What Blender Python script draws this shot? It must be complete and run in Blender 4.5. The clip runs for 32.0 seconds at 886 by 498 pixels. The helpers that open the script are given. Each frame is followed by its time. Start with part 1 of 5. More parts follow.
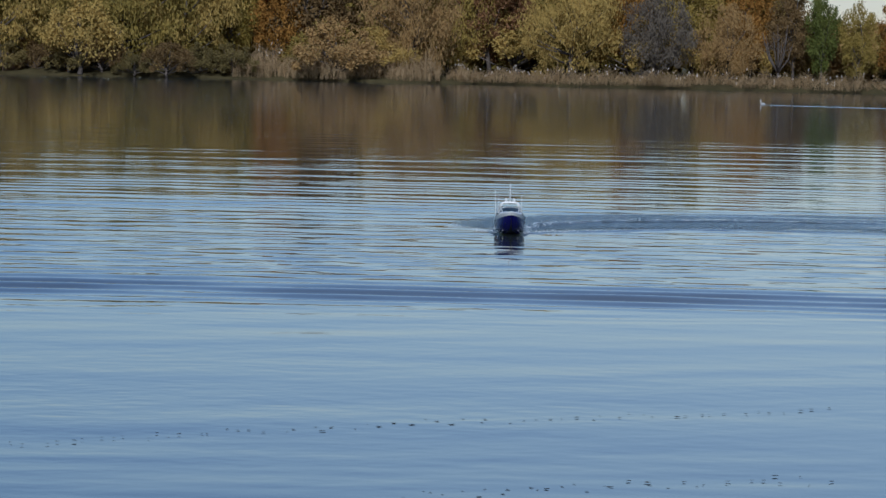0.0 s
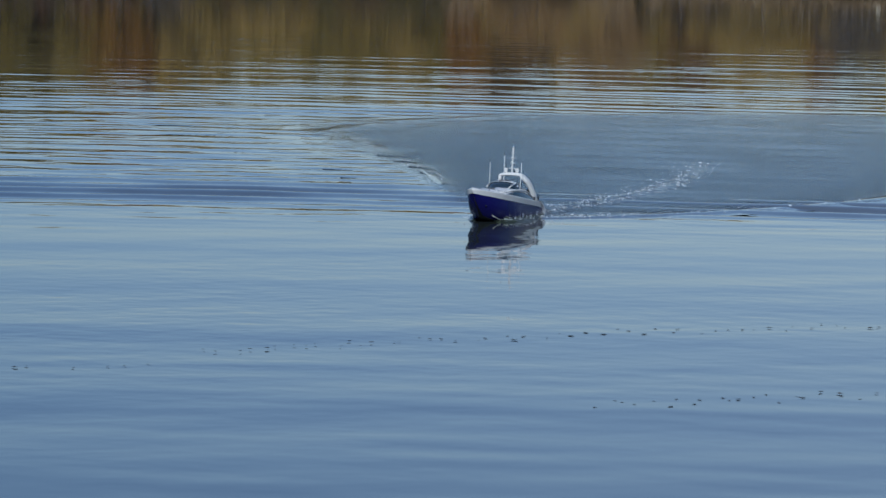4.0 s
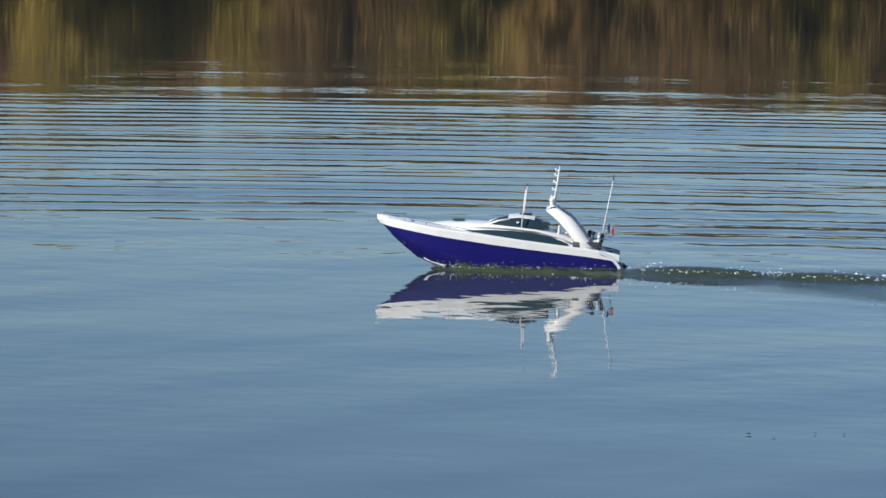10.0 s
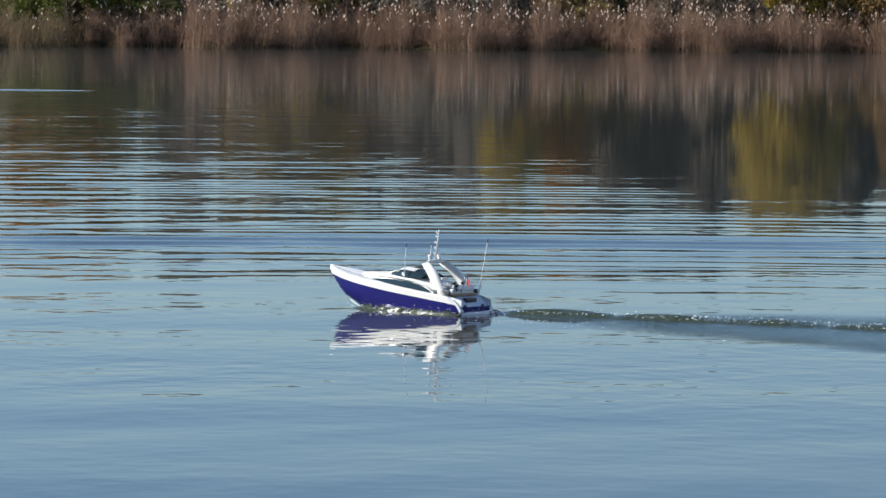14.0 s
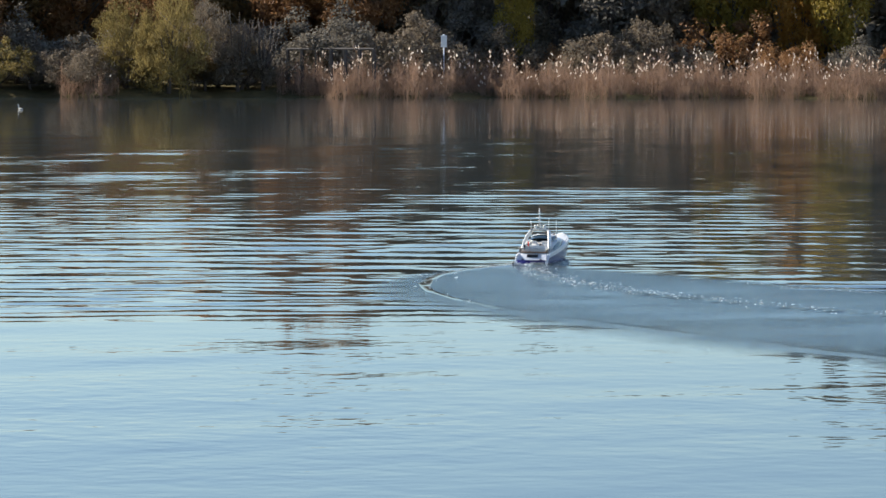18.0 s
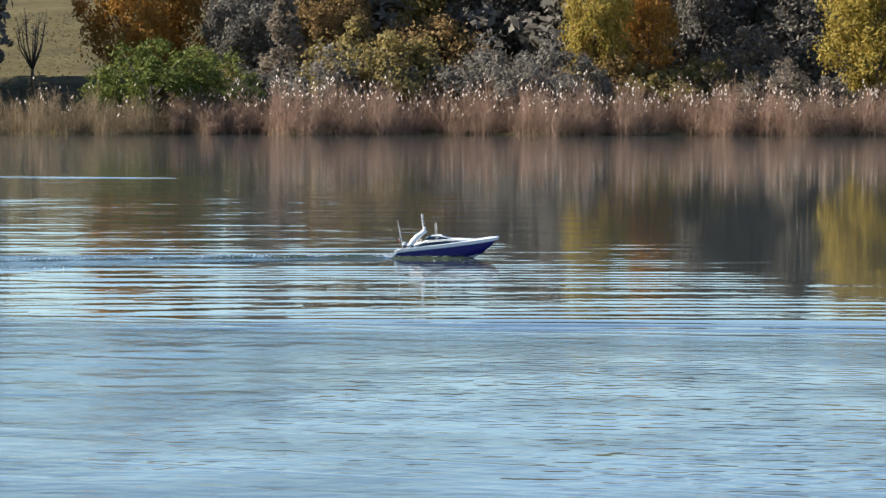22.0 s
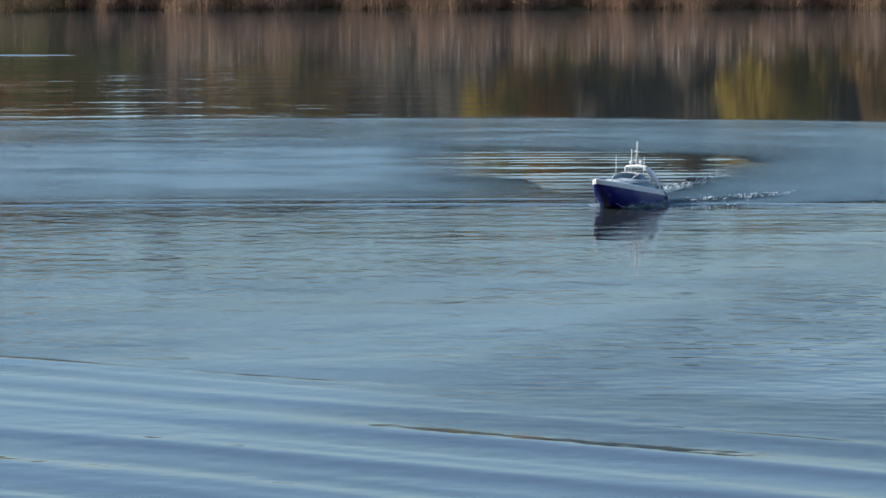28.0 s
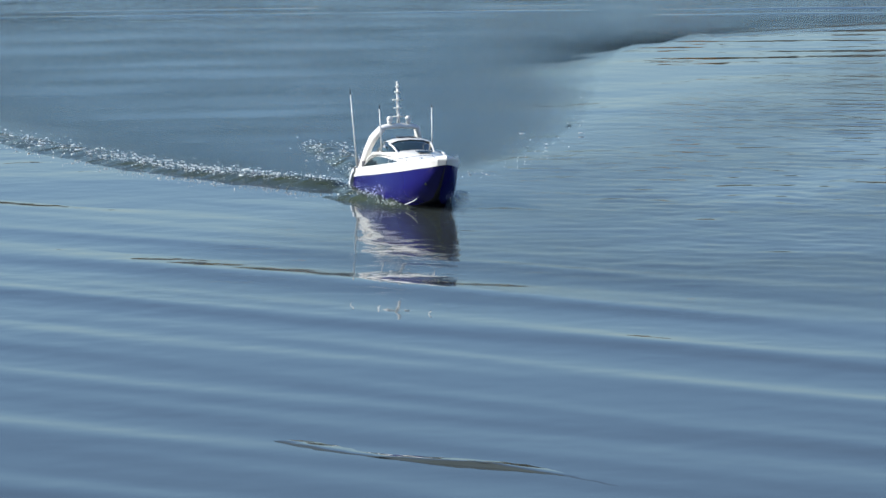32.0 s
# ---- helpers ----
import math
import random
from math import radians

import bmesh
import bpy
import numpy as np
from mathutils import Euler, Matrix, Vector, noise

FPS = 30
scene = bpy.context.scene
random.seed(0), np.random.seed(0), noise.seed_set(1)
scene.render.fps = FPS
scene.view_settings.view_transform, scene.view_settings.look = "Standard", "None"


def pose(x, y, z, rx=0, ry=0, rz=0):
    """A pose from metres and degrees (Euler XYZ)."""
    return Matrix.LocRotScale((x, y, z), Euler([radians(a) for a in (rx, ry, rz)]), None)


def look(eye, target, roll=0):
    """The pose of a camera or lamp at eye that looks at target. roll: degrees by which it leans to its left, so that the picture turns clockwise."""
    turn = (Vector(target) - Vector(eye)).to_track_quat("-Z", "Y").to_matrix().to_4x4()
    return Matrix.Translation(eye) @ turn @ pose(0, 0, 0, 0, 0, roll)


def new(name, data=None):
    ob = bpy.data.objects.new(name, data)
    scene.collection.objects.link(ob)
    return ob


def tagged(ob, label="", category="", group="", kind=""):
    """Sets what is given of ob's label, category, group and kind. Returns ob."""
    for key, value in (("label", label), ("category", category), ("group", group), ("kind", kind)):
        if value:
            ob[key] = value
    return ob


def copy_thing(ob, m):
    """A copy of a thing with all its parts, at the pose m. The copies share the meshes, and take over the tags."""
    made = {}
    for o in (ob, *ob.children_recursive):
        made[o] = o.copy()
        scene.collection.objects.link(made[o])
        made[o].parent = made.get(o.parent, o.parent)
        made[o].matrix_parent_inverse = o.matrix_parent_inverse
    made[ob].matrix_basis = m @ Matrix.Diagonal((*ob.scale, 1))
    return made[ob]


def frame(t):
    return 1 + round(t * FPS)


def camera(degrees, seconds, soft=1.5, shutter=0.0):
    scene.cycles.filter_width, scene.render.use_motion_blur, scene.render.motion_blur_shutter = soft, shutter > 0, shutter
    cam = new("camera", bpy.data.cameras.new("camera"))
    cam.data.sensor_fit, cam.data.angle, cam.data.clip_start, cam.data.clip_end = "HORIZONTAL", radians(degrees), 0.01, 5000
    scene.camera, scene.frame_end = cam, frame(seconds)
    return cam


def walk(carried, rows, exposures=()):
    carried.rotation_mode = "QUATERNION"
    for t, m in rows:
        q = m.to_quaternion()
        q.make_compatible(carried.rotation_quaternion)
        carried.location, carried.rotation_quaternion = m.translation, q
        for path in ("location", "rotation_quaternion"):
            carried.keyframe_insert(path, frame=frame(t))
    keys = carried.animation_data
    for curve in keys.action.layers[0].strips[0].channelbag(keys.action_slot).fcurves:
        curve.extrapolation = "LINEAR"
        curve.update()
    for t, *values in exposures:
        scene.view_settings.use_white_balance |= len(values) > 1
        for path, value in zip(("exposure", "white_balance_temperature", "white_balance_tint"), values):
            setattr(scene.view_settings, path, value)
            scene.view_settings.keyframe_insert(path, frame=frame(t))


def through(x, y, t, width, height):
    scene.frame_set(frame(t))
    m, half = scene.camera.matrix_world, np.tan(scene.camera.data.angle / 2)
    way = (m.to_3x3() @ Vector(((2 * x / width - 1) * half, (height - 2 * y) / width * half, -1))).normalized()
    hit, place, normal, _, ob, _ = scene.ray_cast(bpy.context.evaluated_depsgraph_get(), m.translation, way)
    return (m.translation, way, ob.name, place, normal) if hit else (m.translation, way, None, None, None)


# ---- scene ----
SOFT = 1.5
EXPOSURES = [(0, -0.5, 4950, 10), (2.5, -0.55, 4950, 10), (5, -0.48, 5100, 10), (6.5, -0.22, 5280, 10), (9, 0.25, 5600, 10), (11.5, 0.6, 5850, 10), (13, 0.7, 5850, 10), (16, 1.08, 6180, 10), (18, 1.2, 6230, 10), (20, 1.5, 6100, 10), (21.5, 1.55, 6030, 10), (24, 1.42, 5900, 10), (26.5, 1.12, 5850, 10), (29, 0.82, 5800, 10), (30.5, 0.8, 5800, 10), (32, 0.88, 5800, 10)]
# size and height in metres of the fine ripples that the breeze raises
RIPPLES = [(0.5, 0.0024), (0.2, 0.0036), (0.09, 0.0011)]
# steepness of the wavelets that cross the middle of the lake, and of the slow undulation of the near water
WAVELET_SLOPE, SWAY_SLOPE = 0.0115, 0.0042
# distance, breadth, height, wave length and bearings of the old swells
SWELLS = [(27.0, 1.1, 0.018, 0.62, 45, 105), (27.5, 1.0, 0.013, 0.66, -28, 14), (41.0, 2.0, 0.006, 0.9, 60, 110)]
EYE = Vector((0.0, 0.0, 1.56))


def bearing(az, r, z=0.0):
    """A place at az degrees clockwise from north and r metres from the observer."""
    return Vector((r * math.sin(radians(az)), r * math.cos(radians(az)), z))


def aim(az, tilt, roll):
    """A pose of the hand-held camera, which turns on the spot."""
    c = math.cos(radians(tilt))
    way = Vector((math.sin(radians(az)) * c, math.cos(radians(az)) * c, math.sin(radians(tilt))))
    return look(EYE, EYE + way * 10, roll)


cam = camera(12.30, 32.0, SOFT)
walk(cam, [
    (0, aim(82.998, -2.704, 1.30)), (0.5, aim(82.949, -2.694, 1.30)), (1, aim(83.103, -3.386, 1.30)), (1.5, aim(83.336, -3.511, 1.30)),
    (2, aim(83.359, -3.574, 1.30)), (2.5, aim(82.905, -3.796, 1.30)), (3, aim(82.254, -3.920, 1.33)), (3.5, aim(81.445, -3.986, 1.36)),
    (4, aim(80.343, -4.031, 1.39)), (4.5, aim(78.718, -4.094, 1.41)), (5, aim(76.308, -4.214, 1.44)), (5.5, aim(72.890, -4.124, 1.47)),
    (6, aim(69.989, -3.938, 1.50)), (6.5, aim(66.997, -4.290, 1.43)), (7, aim(63.380, -4.777, 1.37)), (7.5, aim(57.319, -4.530, 1.30)),
    (8, aim(52.957, -4.373, 1.23)), (8.5, aim(46.700, -4.796, 1.17)), (9, aim(40.995, -4.750, 1.10)), (9.5, aim(35.363, -4.841, 1.04)),
    (10, aim(30.810, -4.952, 0.98)), (10.5, aim(25.375, -4.873, 0.91)), (11, aim(20.250, -4.798, 0.85)), (11.5, aim(14.203, -4.812, 0.79)),
    (12, aim(8.898, -4.527, 0.72)), (12.5, aim(4.557, -4.530, 0.66)), (13, aim(0.570, -5.387, 0.60)), (13.5, aim(-3.121, -3.799, 0.52)),
    (14, aim(-7.908, -3.287, 0.43)), (14.5, aim(-13.347, -3.406, 0.35)), (15, aim(-18.168, -3.709, 0.27)), (15.5, aim(-21.284, -3.749, 0.18)),
    (16, aim(-22.804, -3.077, 0.10)), (16.5, aim(-25.042, -2.960, 0.10)), (17, aim(-25.240, -2.768, 0.10)), (17.5, aim(-26.265, -2.583, 0.10)),
    (18, aim(-26.387, -2.615, 0.10)), (18.5, aim(-25.497, -2.599, 0.10)), (19, aim(-23.132, -2.499, 0.10)), (19.5, aim(-21.663, -2.353, 0.10)),
    (20, aim(-19.978, -2.295, 0.10)), (20.5, aim(-17.167, -2.232, 0.10)), (21, aim(-14.796, -2.199, 0.10)), (21.5, aim(-11.752, -2.086, 0.10)),
    (22, aim(-9.096, -2.098, 0.10)), (22.5, aim(-5.432, -2.828, 0.10)), (23, aim(-3.306, -2.430, 0.10)), (23.5, aim(-1.859, -2.268, 0.10)),
    (24, aim(0.002, -2.403, 0.10)), (24.5, aim(1.491, -2.985, 0.10)), (25, aim(1.771, -3.082, 0.10)), (25.5, aim(0.576, -3.340, 0.10)),
    (26, aim(0.006, -3.612, 0.10)), (26.5, aim(-1.774, -3.756, 0.03)), (27, aim(-3.836, -3.783, -0.03)), (27.5, aim(-5.836, -3.801, -0.10)),
    (28, aim(-7.683, -3.833, -0.17)), (28.5, aim(-9.206, -3.992, -0.23)), (29, aim(-9.828, -4.343, -0.30)), (29.5, aim(-8.231, -4.565, -0.35)),
    (30, aim(-8.199, -4.713, -0.40)), (30.5, aim(-7.984, -5.060, -0.45)), (31, aim(-6.827, -5.434, -0.50)), (31.5, aim(-5.292, -5.968, -0.55)),
    (32, aim(-4.307, -6.506, -0.60))],
    exposures=EXPOSURES)

# the boat's way over the water, with the lap before the clip begins
BOAT_ROWS = [
    (0, pose(36.07, 3.84, 0, 0, 0, -172.7)), (0.5, pose(34.57, 3.67, 0, 0, 0, -173.0)), (1, pose(33.13, 3.52, 0, 0, 0, -173.6)),
    (1.5, pose(31.74, 3.40, 0, 0, 0, -174.4)), (2, pose(30.35, 3.31, 0, 0, 0, -175.5)), (2.5, pose(28.92, 3.28, 0, 0, 0, -176.9)),
    (3, pose(27.46, 3.34, 0, 0, 0, -181.2)), (3.5, pose(25.99, 3.52, 0, 0, 0, -185.6)), (4, pose(24.53, 3.83, 0, 0, 0, -189.7)),
    (4.5, pose(23.10, 4.27, 0, 0, 0, -192.4)), (5, pose(21.71, 4.82, 0, 0, 0, -193.8)), (5.5, pose(20.33, 5.46, 0, 0, 0, -197.1)),
    (6, pose(18.95, 6.20, 0, 0, 0, -199.7)), (6.5, pose(17.57, 7.02, 0, 0, 0, -203.9)), (7, pose(16.22, 7.90, 0, 0, 0, -208.0)),
    (7.5, pose(14.92, 8.82, 0, 0, 0, -212.8)), (8, pose(13.66, 9.86, 0, 0, 0, -216.8)), (8.5, pose(12.47, 10.97, 0, 0, 0, -216.5)),
    (9, pose(11.31, 12.15, 0, 0, 0, -218.1)), (9.5, pose(10.17, 13.37, 0, 0, 0, -215.5)), (10, pose(8.99, 14.58, 0, 0, 0, -213.7)),
    (10.5, pose(7.78, 15.74, 0, 0, 0, -213.5)), (11, pose(6.49, 16.82, 0, 0, 0, -214.9)), (11.5, pose(5.14, 17.79, 0, 0, 0, -219.1)),
    (12, pose(3.67, 18.67, 0, 0, 0, -220.4)), (12.5, pose(2.04, 19.43, 0, 0, 0, -215.7)), (13, pose(0.29, 20.10, 0, 0, 0, -214.5)),
    (13.5, pose(-1.42, 20.72, 0, 0, 0, -212.9)), (14, pose(-3.16, 21.33, 0, 0, 0, -212.5)), (14.5, pose(-4.93, 21.98, 0, 0, 0, -213.5)),
    (15, pose(-6.66, 22.70, 0, 0, 0, -217.2)), (15.5, pose(-8.30, 23.48, 0, 0, 0, -223.8)), (16, pose(-9.77, 24.28, 0, 0, 0, -222.1)),
    (16.5, pose(-11.03, 25.17, 0, 0, 0, -230.0)), (17, pose(-12.06, 26.21, 0, 0, 0, -236.3)), (17.5, pose(-12.89, 27.43, 0, 0, 0, -240.0)),
    (18, pose(-13.43, 28.87, 0, 0, 0, -258.7)), (18.5, pose(-13.69, 30.46, 0, 0, 0, -268.9)), (19, pose(-13.63, 32.16, 0, 0, 0, -280.6)),
    (19.5, pose(-13.17, 33.88, 0, 0, 0, -293.6)), (20, pose(-12.34, 35.49, 0, 0, 0, -308.4)), (20.5, pose(-11.20, 36.93, 0, 0, 0, -320.1)),
    (21, pose(-9.77, 38.15, 0, 0, 0, -328.6)), (21.5, pose(-8.11, 39.11, 0, 0, 0, -340.3)), (22, pose(-6.34, 39.70, 0, 0, 0, -354.9)),
    (22.5, pose(-4.53, 39.85, 0, 0, 0, -372.8)), (23, pose(-2.82, 39.55, 0, 0, 0, -389.8)), (23.5, pose(-1.37, 38.81, 0, 0, 0, -404.4)),
    (24, pose(-0.26, 37.73, 0, 0, 0, -422.2)), (24.5, pose(0.44, 36.38, 0, 0, 0, -436.1)), (25, pose(0.68, 34.92, 0, 0, 0, -443.9)),
    (25.5, pose(0.37, 33.46, 0, 0, 0, -471.6)), (26, pose(-0.19, 32.02, 0, 0, 0, -474.5)), (26.5, pose(-0.53, 30.58, 0, 0, 0, -474.5)),
    (27, pose(-1.04, 29.50, 0, 0, 0, -475.0)), (27.5, pose(-1.73, 28.31, 0, 0, 0, -473.3)), (28, pose(-2.46, 27.36, 0, 0, 0, -466.1)),
    (28.5, pose(-3.01, 26.25, 0, 0, 0, -453.8)), (29, pose(-3.27, 24.97, 0, 0, 0, -446.2)), (29.5, pose(-3.25, 23.58, 0, 0, 0, -438.1)),
    (30, pose(-2.97, 21.97, 0, 0, 0, -431.8)), (30.5, pose(-2.56, 20.32, 0, 0, 0, -431.4)), (31, pose(-2.12, 18.59, 0, 0, 0, -433.5)),
    (31.5, pose(-1.71, 16.94, 0, 0, 0, -433.2)), (32, pose(-1.26, 15.23, 0, 0, 0, -431.6))]

# ---- light ----
SUN_AZ, SUN_EL = -93.0, 31.0
world = bpy.data.worlds.new("sky")
scene.world = world
world.use_nodes = True
wn = world.node_tree.nodes
sky = wn.new("ShaderNodeTexSky")
sky.sky_type, sky.sun_disc = "NISHITA", False
sky.sun_elevation, sky.sun_rotation = radians(SUN_EL), radians(-SUN_AZ)
sky.air_density, sky.dust_density, sky.ozone_density = 1.0, 0.32, 4.0
world.node_tree.links.new(sky.outputs[0], wn["Background"].inputs[0])
wn["Background"].inputs[1].default_value = 0.068
sun = new("sun", bpy.data.lights.new("sun", "SUN"))
sun.data.energy, sun.data.angle, sun.data.color = 5.0, radians(0.5), (1.0, 0.93, 0.82)
sun.matrix_world = look(bearing(SUN_AZ, 100, 100 * math.tan(radians(SUN_EL))), (0, 0, 0))

# ---- materials ----


def material(name, colour, rough=0.5, metal=0.0, scale=8.0, vary=0.25, bump=0.0, bump_scale=30.0, island=0.0, coat=0.0, each=0.0):
    """A procedural surface: noise at two scales in the colour, fine relief, and a shade of its own for each piece."""
    m = bpy.data.materials.new(name)
    m.use_nodes = True
    n, l = m.node_tree.nodes, m.node_tree.links
    b = n["Principled BSDF"]
    b.inputs["Roughness"].default_value, b.inputs["Metallic"].default_value = rough, metal
    b.inputs["Coat Weight"].default_value = coat
    co = n.new("ShaderNodeTexCoord")
    big, fine = n.new("ShaderNodeTexNoise"), n.new("ShaderNodeTexNoise")
    big.inputs["Scale"].default_value, fine.inputs["Scale"].default_value = scale, scale * 7.3
    big.inputs["Detail"].default_value, fine.inputs["Detail"].default_value = 3, 3
    for t in (big, fine):
        l.new(co.outputs["Object"], t.inputs["Vector"])
    total = n.new("ShaderNodeMath")
    total.operation = "ADD"
    l.new(big.outputs["Fac"], total.inputs[0])
    l.new(fine.outputs["Fac"], total.inputs[1])
    last = total.outputs[0]
    spread = vary
    if island or each:
        geo = n.new("ShaderNodeNewGeometry" if island else "ShaderNodeObjectInfo")
        mul = n.new("ShaderNodeMath")
        mul.operation = "MULTIPLY_ADD"
        l.new(geo.outputs["Random Per Island" if island else "Random"], mul.inputs[0])
        mul.inputs[1].default_value = (island or each) * 2 / max(vary, 0.01)
        l.new(last, mul.inputs[2])
        last = mul.outputs[0]
        spread = vary + (island or each)
    ramp = n.new("ShaderNodeMapRange")
    ramp.inputs["From Min"].default_value = 0.5
    ramp.inputs["From Max"].default_value = 1.5 + ((island or each) * 2 / max(vary, 0.01))
    ramp.inputs["To Min"].default_value, ramp.inputs["To Max"].default_value = 1 - spread, 1 + spread
    l.new(last, ramp.inputs["Value"])
    mix = n.new("ShaderNodeVectorMath")
    mix.operation = "SCALE"
    mix.inputs[0].default_value = colour
    l.new(ramp.outputs[0], mix.inputs["Scale"])
    l.new(mix.outputs[0], b.inputs["Base Color"])
    if bump:
        rel, bn = n.new("ShaderNodeTexNoise"), n.new("ShaderNodeBump")
        rel.inputs["Scale"].default_value, rel.inputs["Detail"].default_value = bump_scale, 4
        l.new(co.outputs["Object"], rel.inputs["Vector"])
        l.new(rel.outputs["Fac"], bn.inputs["Height"])
        bn.inputs["Strength"].default_value, bn.inputs["Distance"].default_value = 1.0, bump
        l.new(bn.outputs[0], b.inputs["Normal"])
    return m


def leafy(name, colour, other, through=0.3):
    """Foliage: two hues mixed leaf by leaf and tree by tree, with some light passing through."""
    m = bpy.data.materials.new(name)
    m.use_nodes = True
    n, l = m.node_tree.nodes, m.node_tree.links
    b = n["Principled BSDF"]
    b.inputs["Roughness"].default_value = 0.6
    b.inputs["Specular IOR Level"].default_value = 0.1
    geo, ob = n.new("ShaderNodeNewGeometry"), n.new("ShaderNodeObjectInfo")
    co, noi = n.new("ShaderNodeTexCoord"), n.new("ShaderNodeTexNoise")
    noi.inputs["Scale"].default_value, noi.inputs["Detail"].default_value = 0.7, 2
    l.new(co.outputs["Object"], noi.inputs["Vector"])
    a = n.new("ShaderNodeMath")
    a.operation = "MULTIPLY_ADD"
    l.new(geo.outputs["Random Per Island"], a.inputs[0])
    a.inputs[1].default_value = 0.35
    l.new(noi.outputs["Fac"], a.inputs[2])
    c = n.new("ShaderNodeMath")
    c.operation = "MULTIPLY_ADD"
    l.new(ob.outputs["Random"], c.inputs[0])
    c.inputs[1].default_value = 0.5
    l.new(a.outputs[0], c.inputs[2])
    ramp = n.new("ShaderNodeValToRGB")
    ramp.color_ramp.elements[0].position, ramp.color_ramp.elements[1].position = 0.45, 1.15
    ramp.color_ramp.elements[0].color, ramp.color_ramp.elements[1].color = (*colour, 1), (*other, 1)
    l.new(c.outputs[0], ramp.inputs[0])
    l.new(ramp.outputs[0], b.inputs["Base Color"])
    tr, mx = n.new("ShaderNodeBsdfTranslucent"), n.new("ShaderNodeMixShader")
    l.new(ramp.outputs[0], tr.inputs["Color"])
    mx.inputs[0].default_value = through
    l.new(b.outputs[0], mx.inputs[1])
    l.new(tr.outputs[0], mx.inputs[2])
    l.new(mx.outputs[0], n["Material Output"].inputs["Surface"])
    return m


def wet(name, colour, ripples, rough=0.015, attribute="", feather=False, lee=False):
    """Water: a dark body under a mirror skin. ripples: rows of (size in metres, height in metres). attribute: how ruffled each
    place is; lee: far off the ripples are too small to tell apart and only widen the gloss; feather: melts at its rims."""
    m = bpy.data.materials.new(name)
    m.use_nodes = True
    n, l = m.node_tree.nodes, m.node_tree.links
    b = n["Principled BSDF"]
    b.inputs["Base Color"].default_value = (*colour, 1)
    b.inputs["Roughness"].default_value = rough
    b.inputs["IOR"].default_value = 1.333
    geo = n.new("ShaderNodeNewGeometry")

    def sums(kind, p, q):
        node = n.new("ShaderNodeMath")
        node.operation = kind
        for k, v in enumerate((p, q)):
            if isinstance(v, (int, float)):
                node.inputs[k].default_value = v
            else:
                l.new(v, node.inputs[k])
        return node.outputs[0]

    def between(value, lo, hi, out_lo, out_hi):
        node = n.new("ShaderNodeMapRange")
        for key, v in (("From Min", lo), ("From Max", hi), ("To Min", out_lo), ("To Max", out_hi)):
            node.inputs[key].default_value = v
        l.new(value, node.inputs["Value"])
        return node.outputs[0]

    def grain(size, detail, turn=0.0, shift=0.0):
        mp, noi = n.new("ShaderNodeMapping"), n.new("ShaderNodeTexNoise")
        mp.inputs["Location"].default_value = (shift * 13.7, shift * 5.1, 0)
        mp.inputs["Rotation"].default_value = (0, 0, turn)
        l.new(geo.outputs["Position"], mp.inputs["Vector"])
        l.new(mp.outputs[0], noi.inputs["Vector"])
        noi.inputs["Scale"].default_value, noi.inputs["Detail"].default_value = 1.0 / size, detail
        noi.inputs["Roughness"].default_value = 0.4
        return noi.outputs["Fac"]
    height = 0.0
    for k, (size, tall) in enumerate(ripples):
        height = sums("ADD", sums("MULTIPLY", grain(size, 1.5, k * 0.9, k), tall), height)
    if attribute:
        at = n.new("ShaderNodeAttribute")
        at.attribute_name = attribute
        # gusts: the ruffling comes and goes over a few metres
        gust = between(grain(4.0, 2.0, 0, 9), 0.35, 0.65, 0.55, 1.3)
        height = sums("MULTIPLY", height, sums("MULTIPLY", at.outputs["Fac"], gust))
    bn = n.new("ShaderNodeBump")
    bn.inputs["Strength"].default_value, bn.inputs["Distance"].default_value = 1.0, 1.0
    l.new(height, bn.inputs["Height"])
    l.new(bn.outputs[0], b.inputs["Normal"])
    if attribute and feather:
        blur = n.new("ShaderNodeAttribute")
        blur.attribute_name = "blur"
        l.new(blur.outputs["Fac"], b.inputs["Roughness"])
    if lee:
        far = n.new("ShaderNodeVectorMath")
        far.operation = "LENGTH"
        l.new(geo.outputs["Position"], far.inputs[0])
        l.new(between(far.outputs["Value"], 36, 120, rough, 0.056), b.inputs["Roughness"])
    if feather:
        fade, clear, mix = n.new("ShaderNodeAttribute"), n.new("ShaderNodeBsdfTransparent"), n.new("ShaderNodeMixShader")
        fade.attribute_name = "fade"
        cover = sums("MULTIPLY", fade.outputs["Fac"], between(grain(1.25, 3.0), 0.35, 0.6, 0.65, 1.15))
        cover.node.use_clamp = True
        l.new(cover, mix.inputs[0])
        l.new(clear.outputs[0], mix.inputs[1])
        l.new(b.outputs[0], mix.inputs[2])
        l.new(mix.outputs[0], n["Material Output"].inputs["Surface"])
    return m


WATER = wet("lake_water", (0.042, 0.050, 0.048), RIPPLES, 0.02, attribute="ruffle", lee=True)
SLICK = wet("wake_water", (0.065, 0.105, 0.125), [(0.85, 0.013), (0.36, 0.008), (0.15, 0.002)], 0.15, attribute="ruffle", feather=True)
CHOPPY = wet("choppy_water", (0.042, 0.050, 0.048), [(0.45, 0.0034), (0.22, 0.0048), (0.09, 0.0016)], 0.02, attribute="ruffle", feather=True)
CHURNED = wet("churned_water", (0.034, 0.044, 0.026), [(0.16, 0.030), (0.06, 0.009)], 0.16)
FOAM = material("foam", (0.78, 0.80, 0.80), 0.45, scale=40, vary=0.15)
BLUE = material("blue_gelcoat", (0.010, 0.008, 0.105), 0.22, scale=3, vary=0.12)
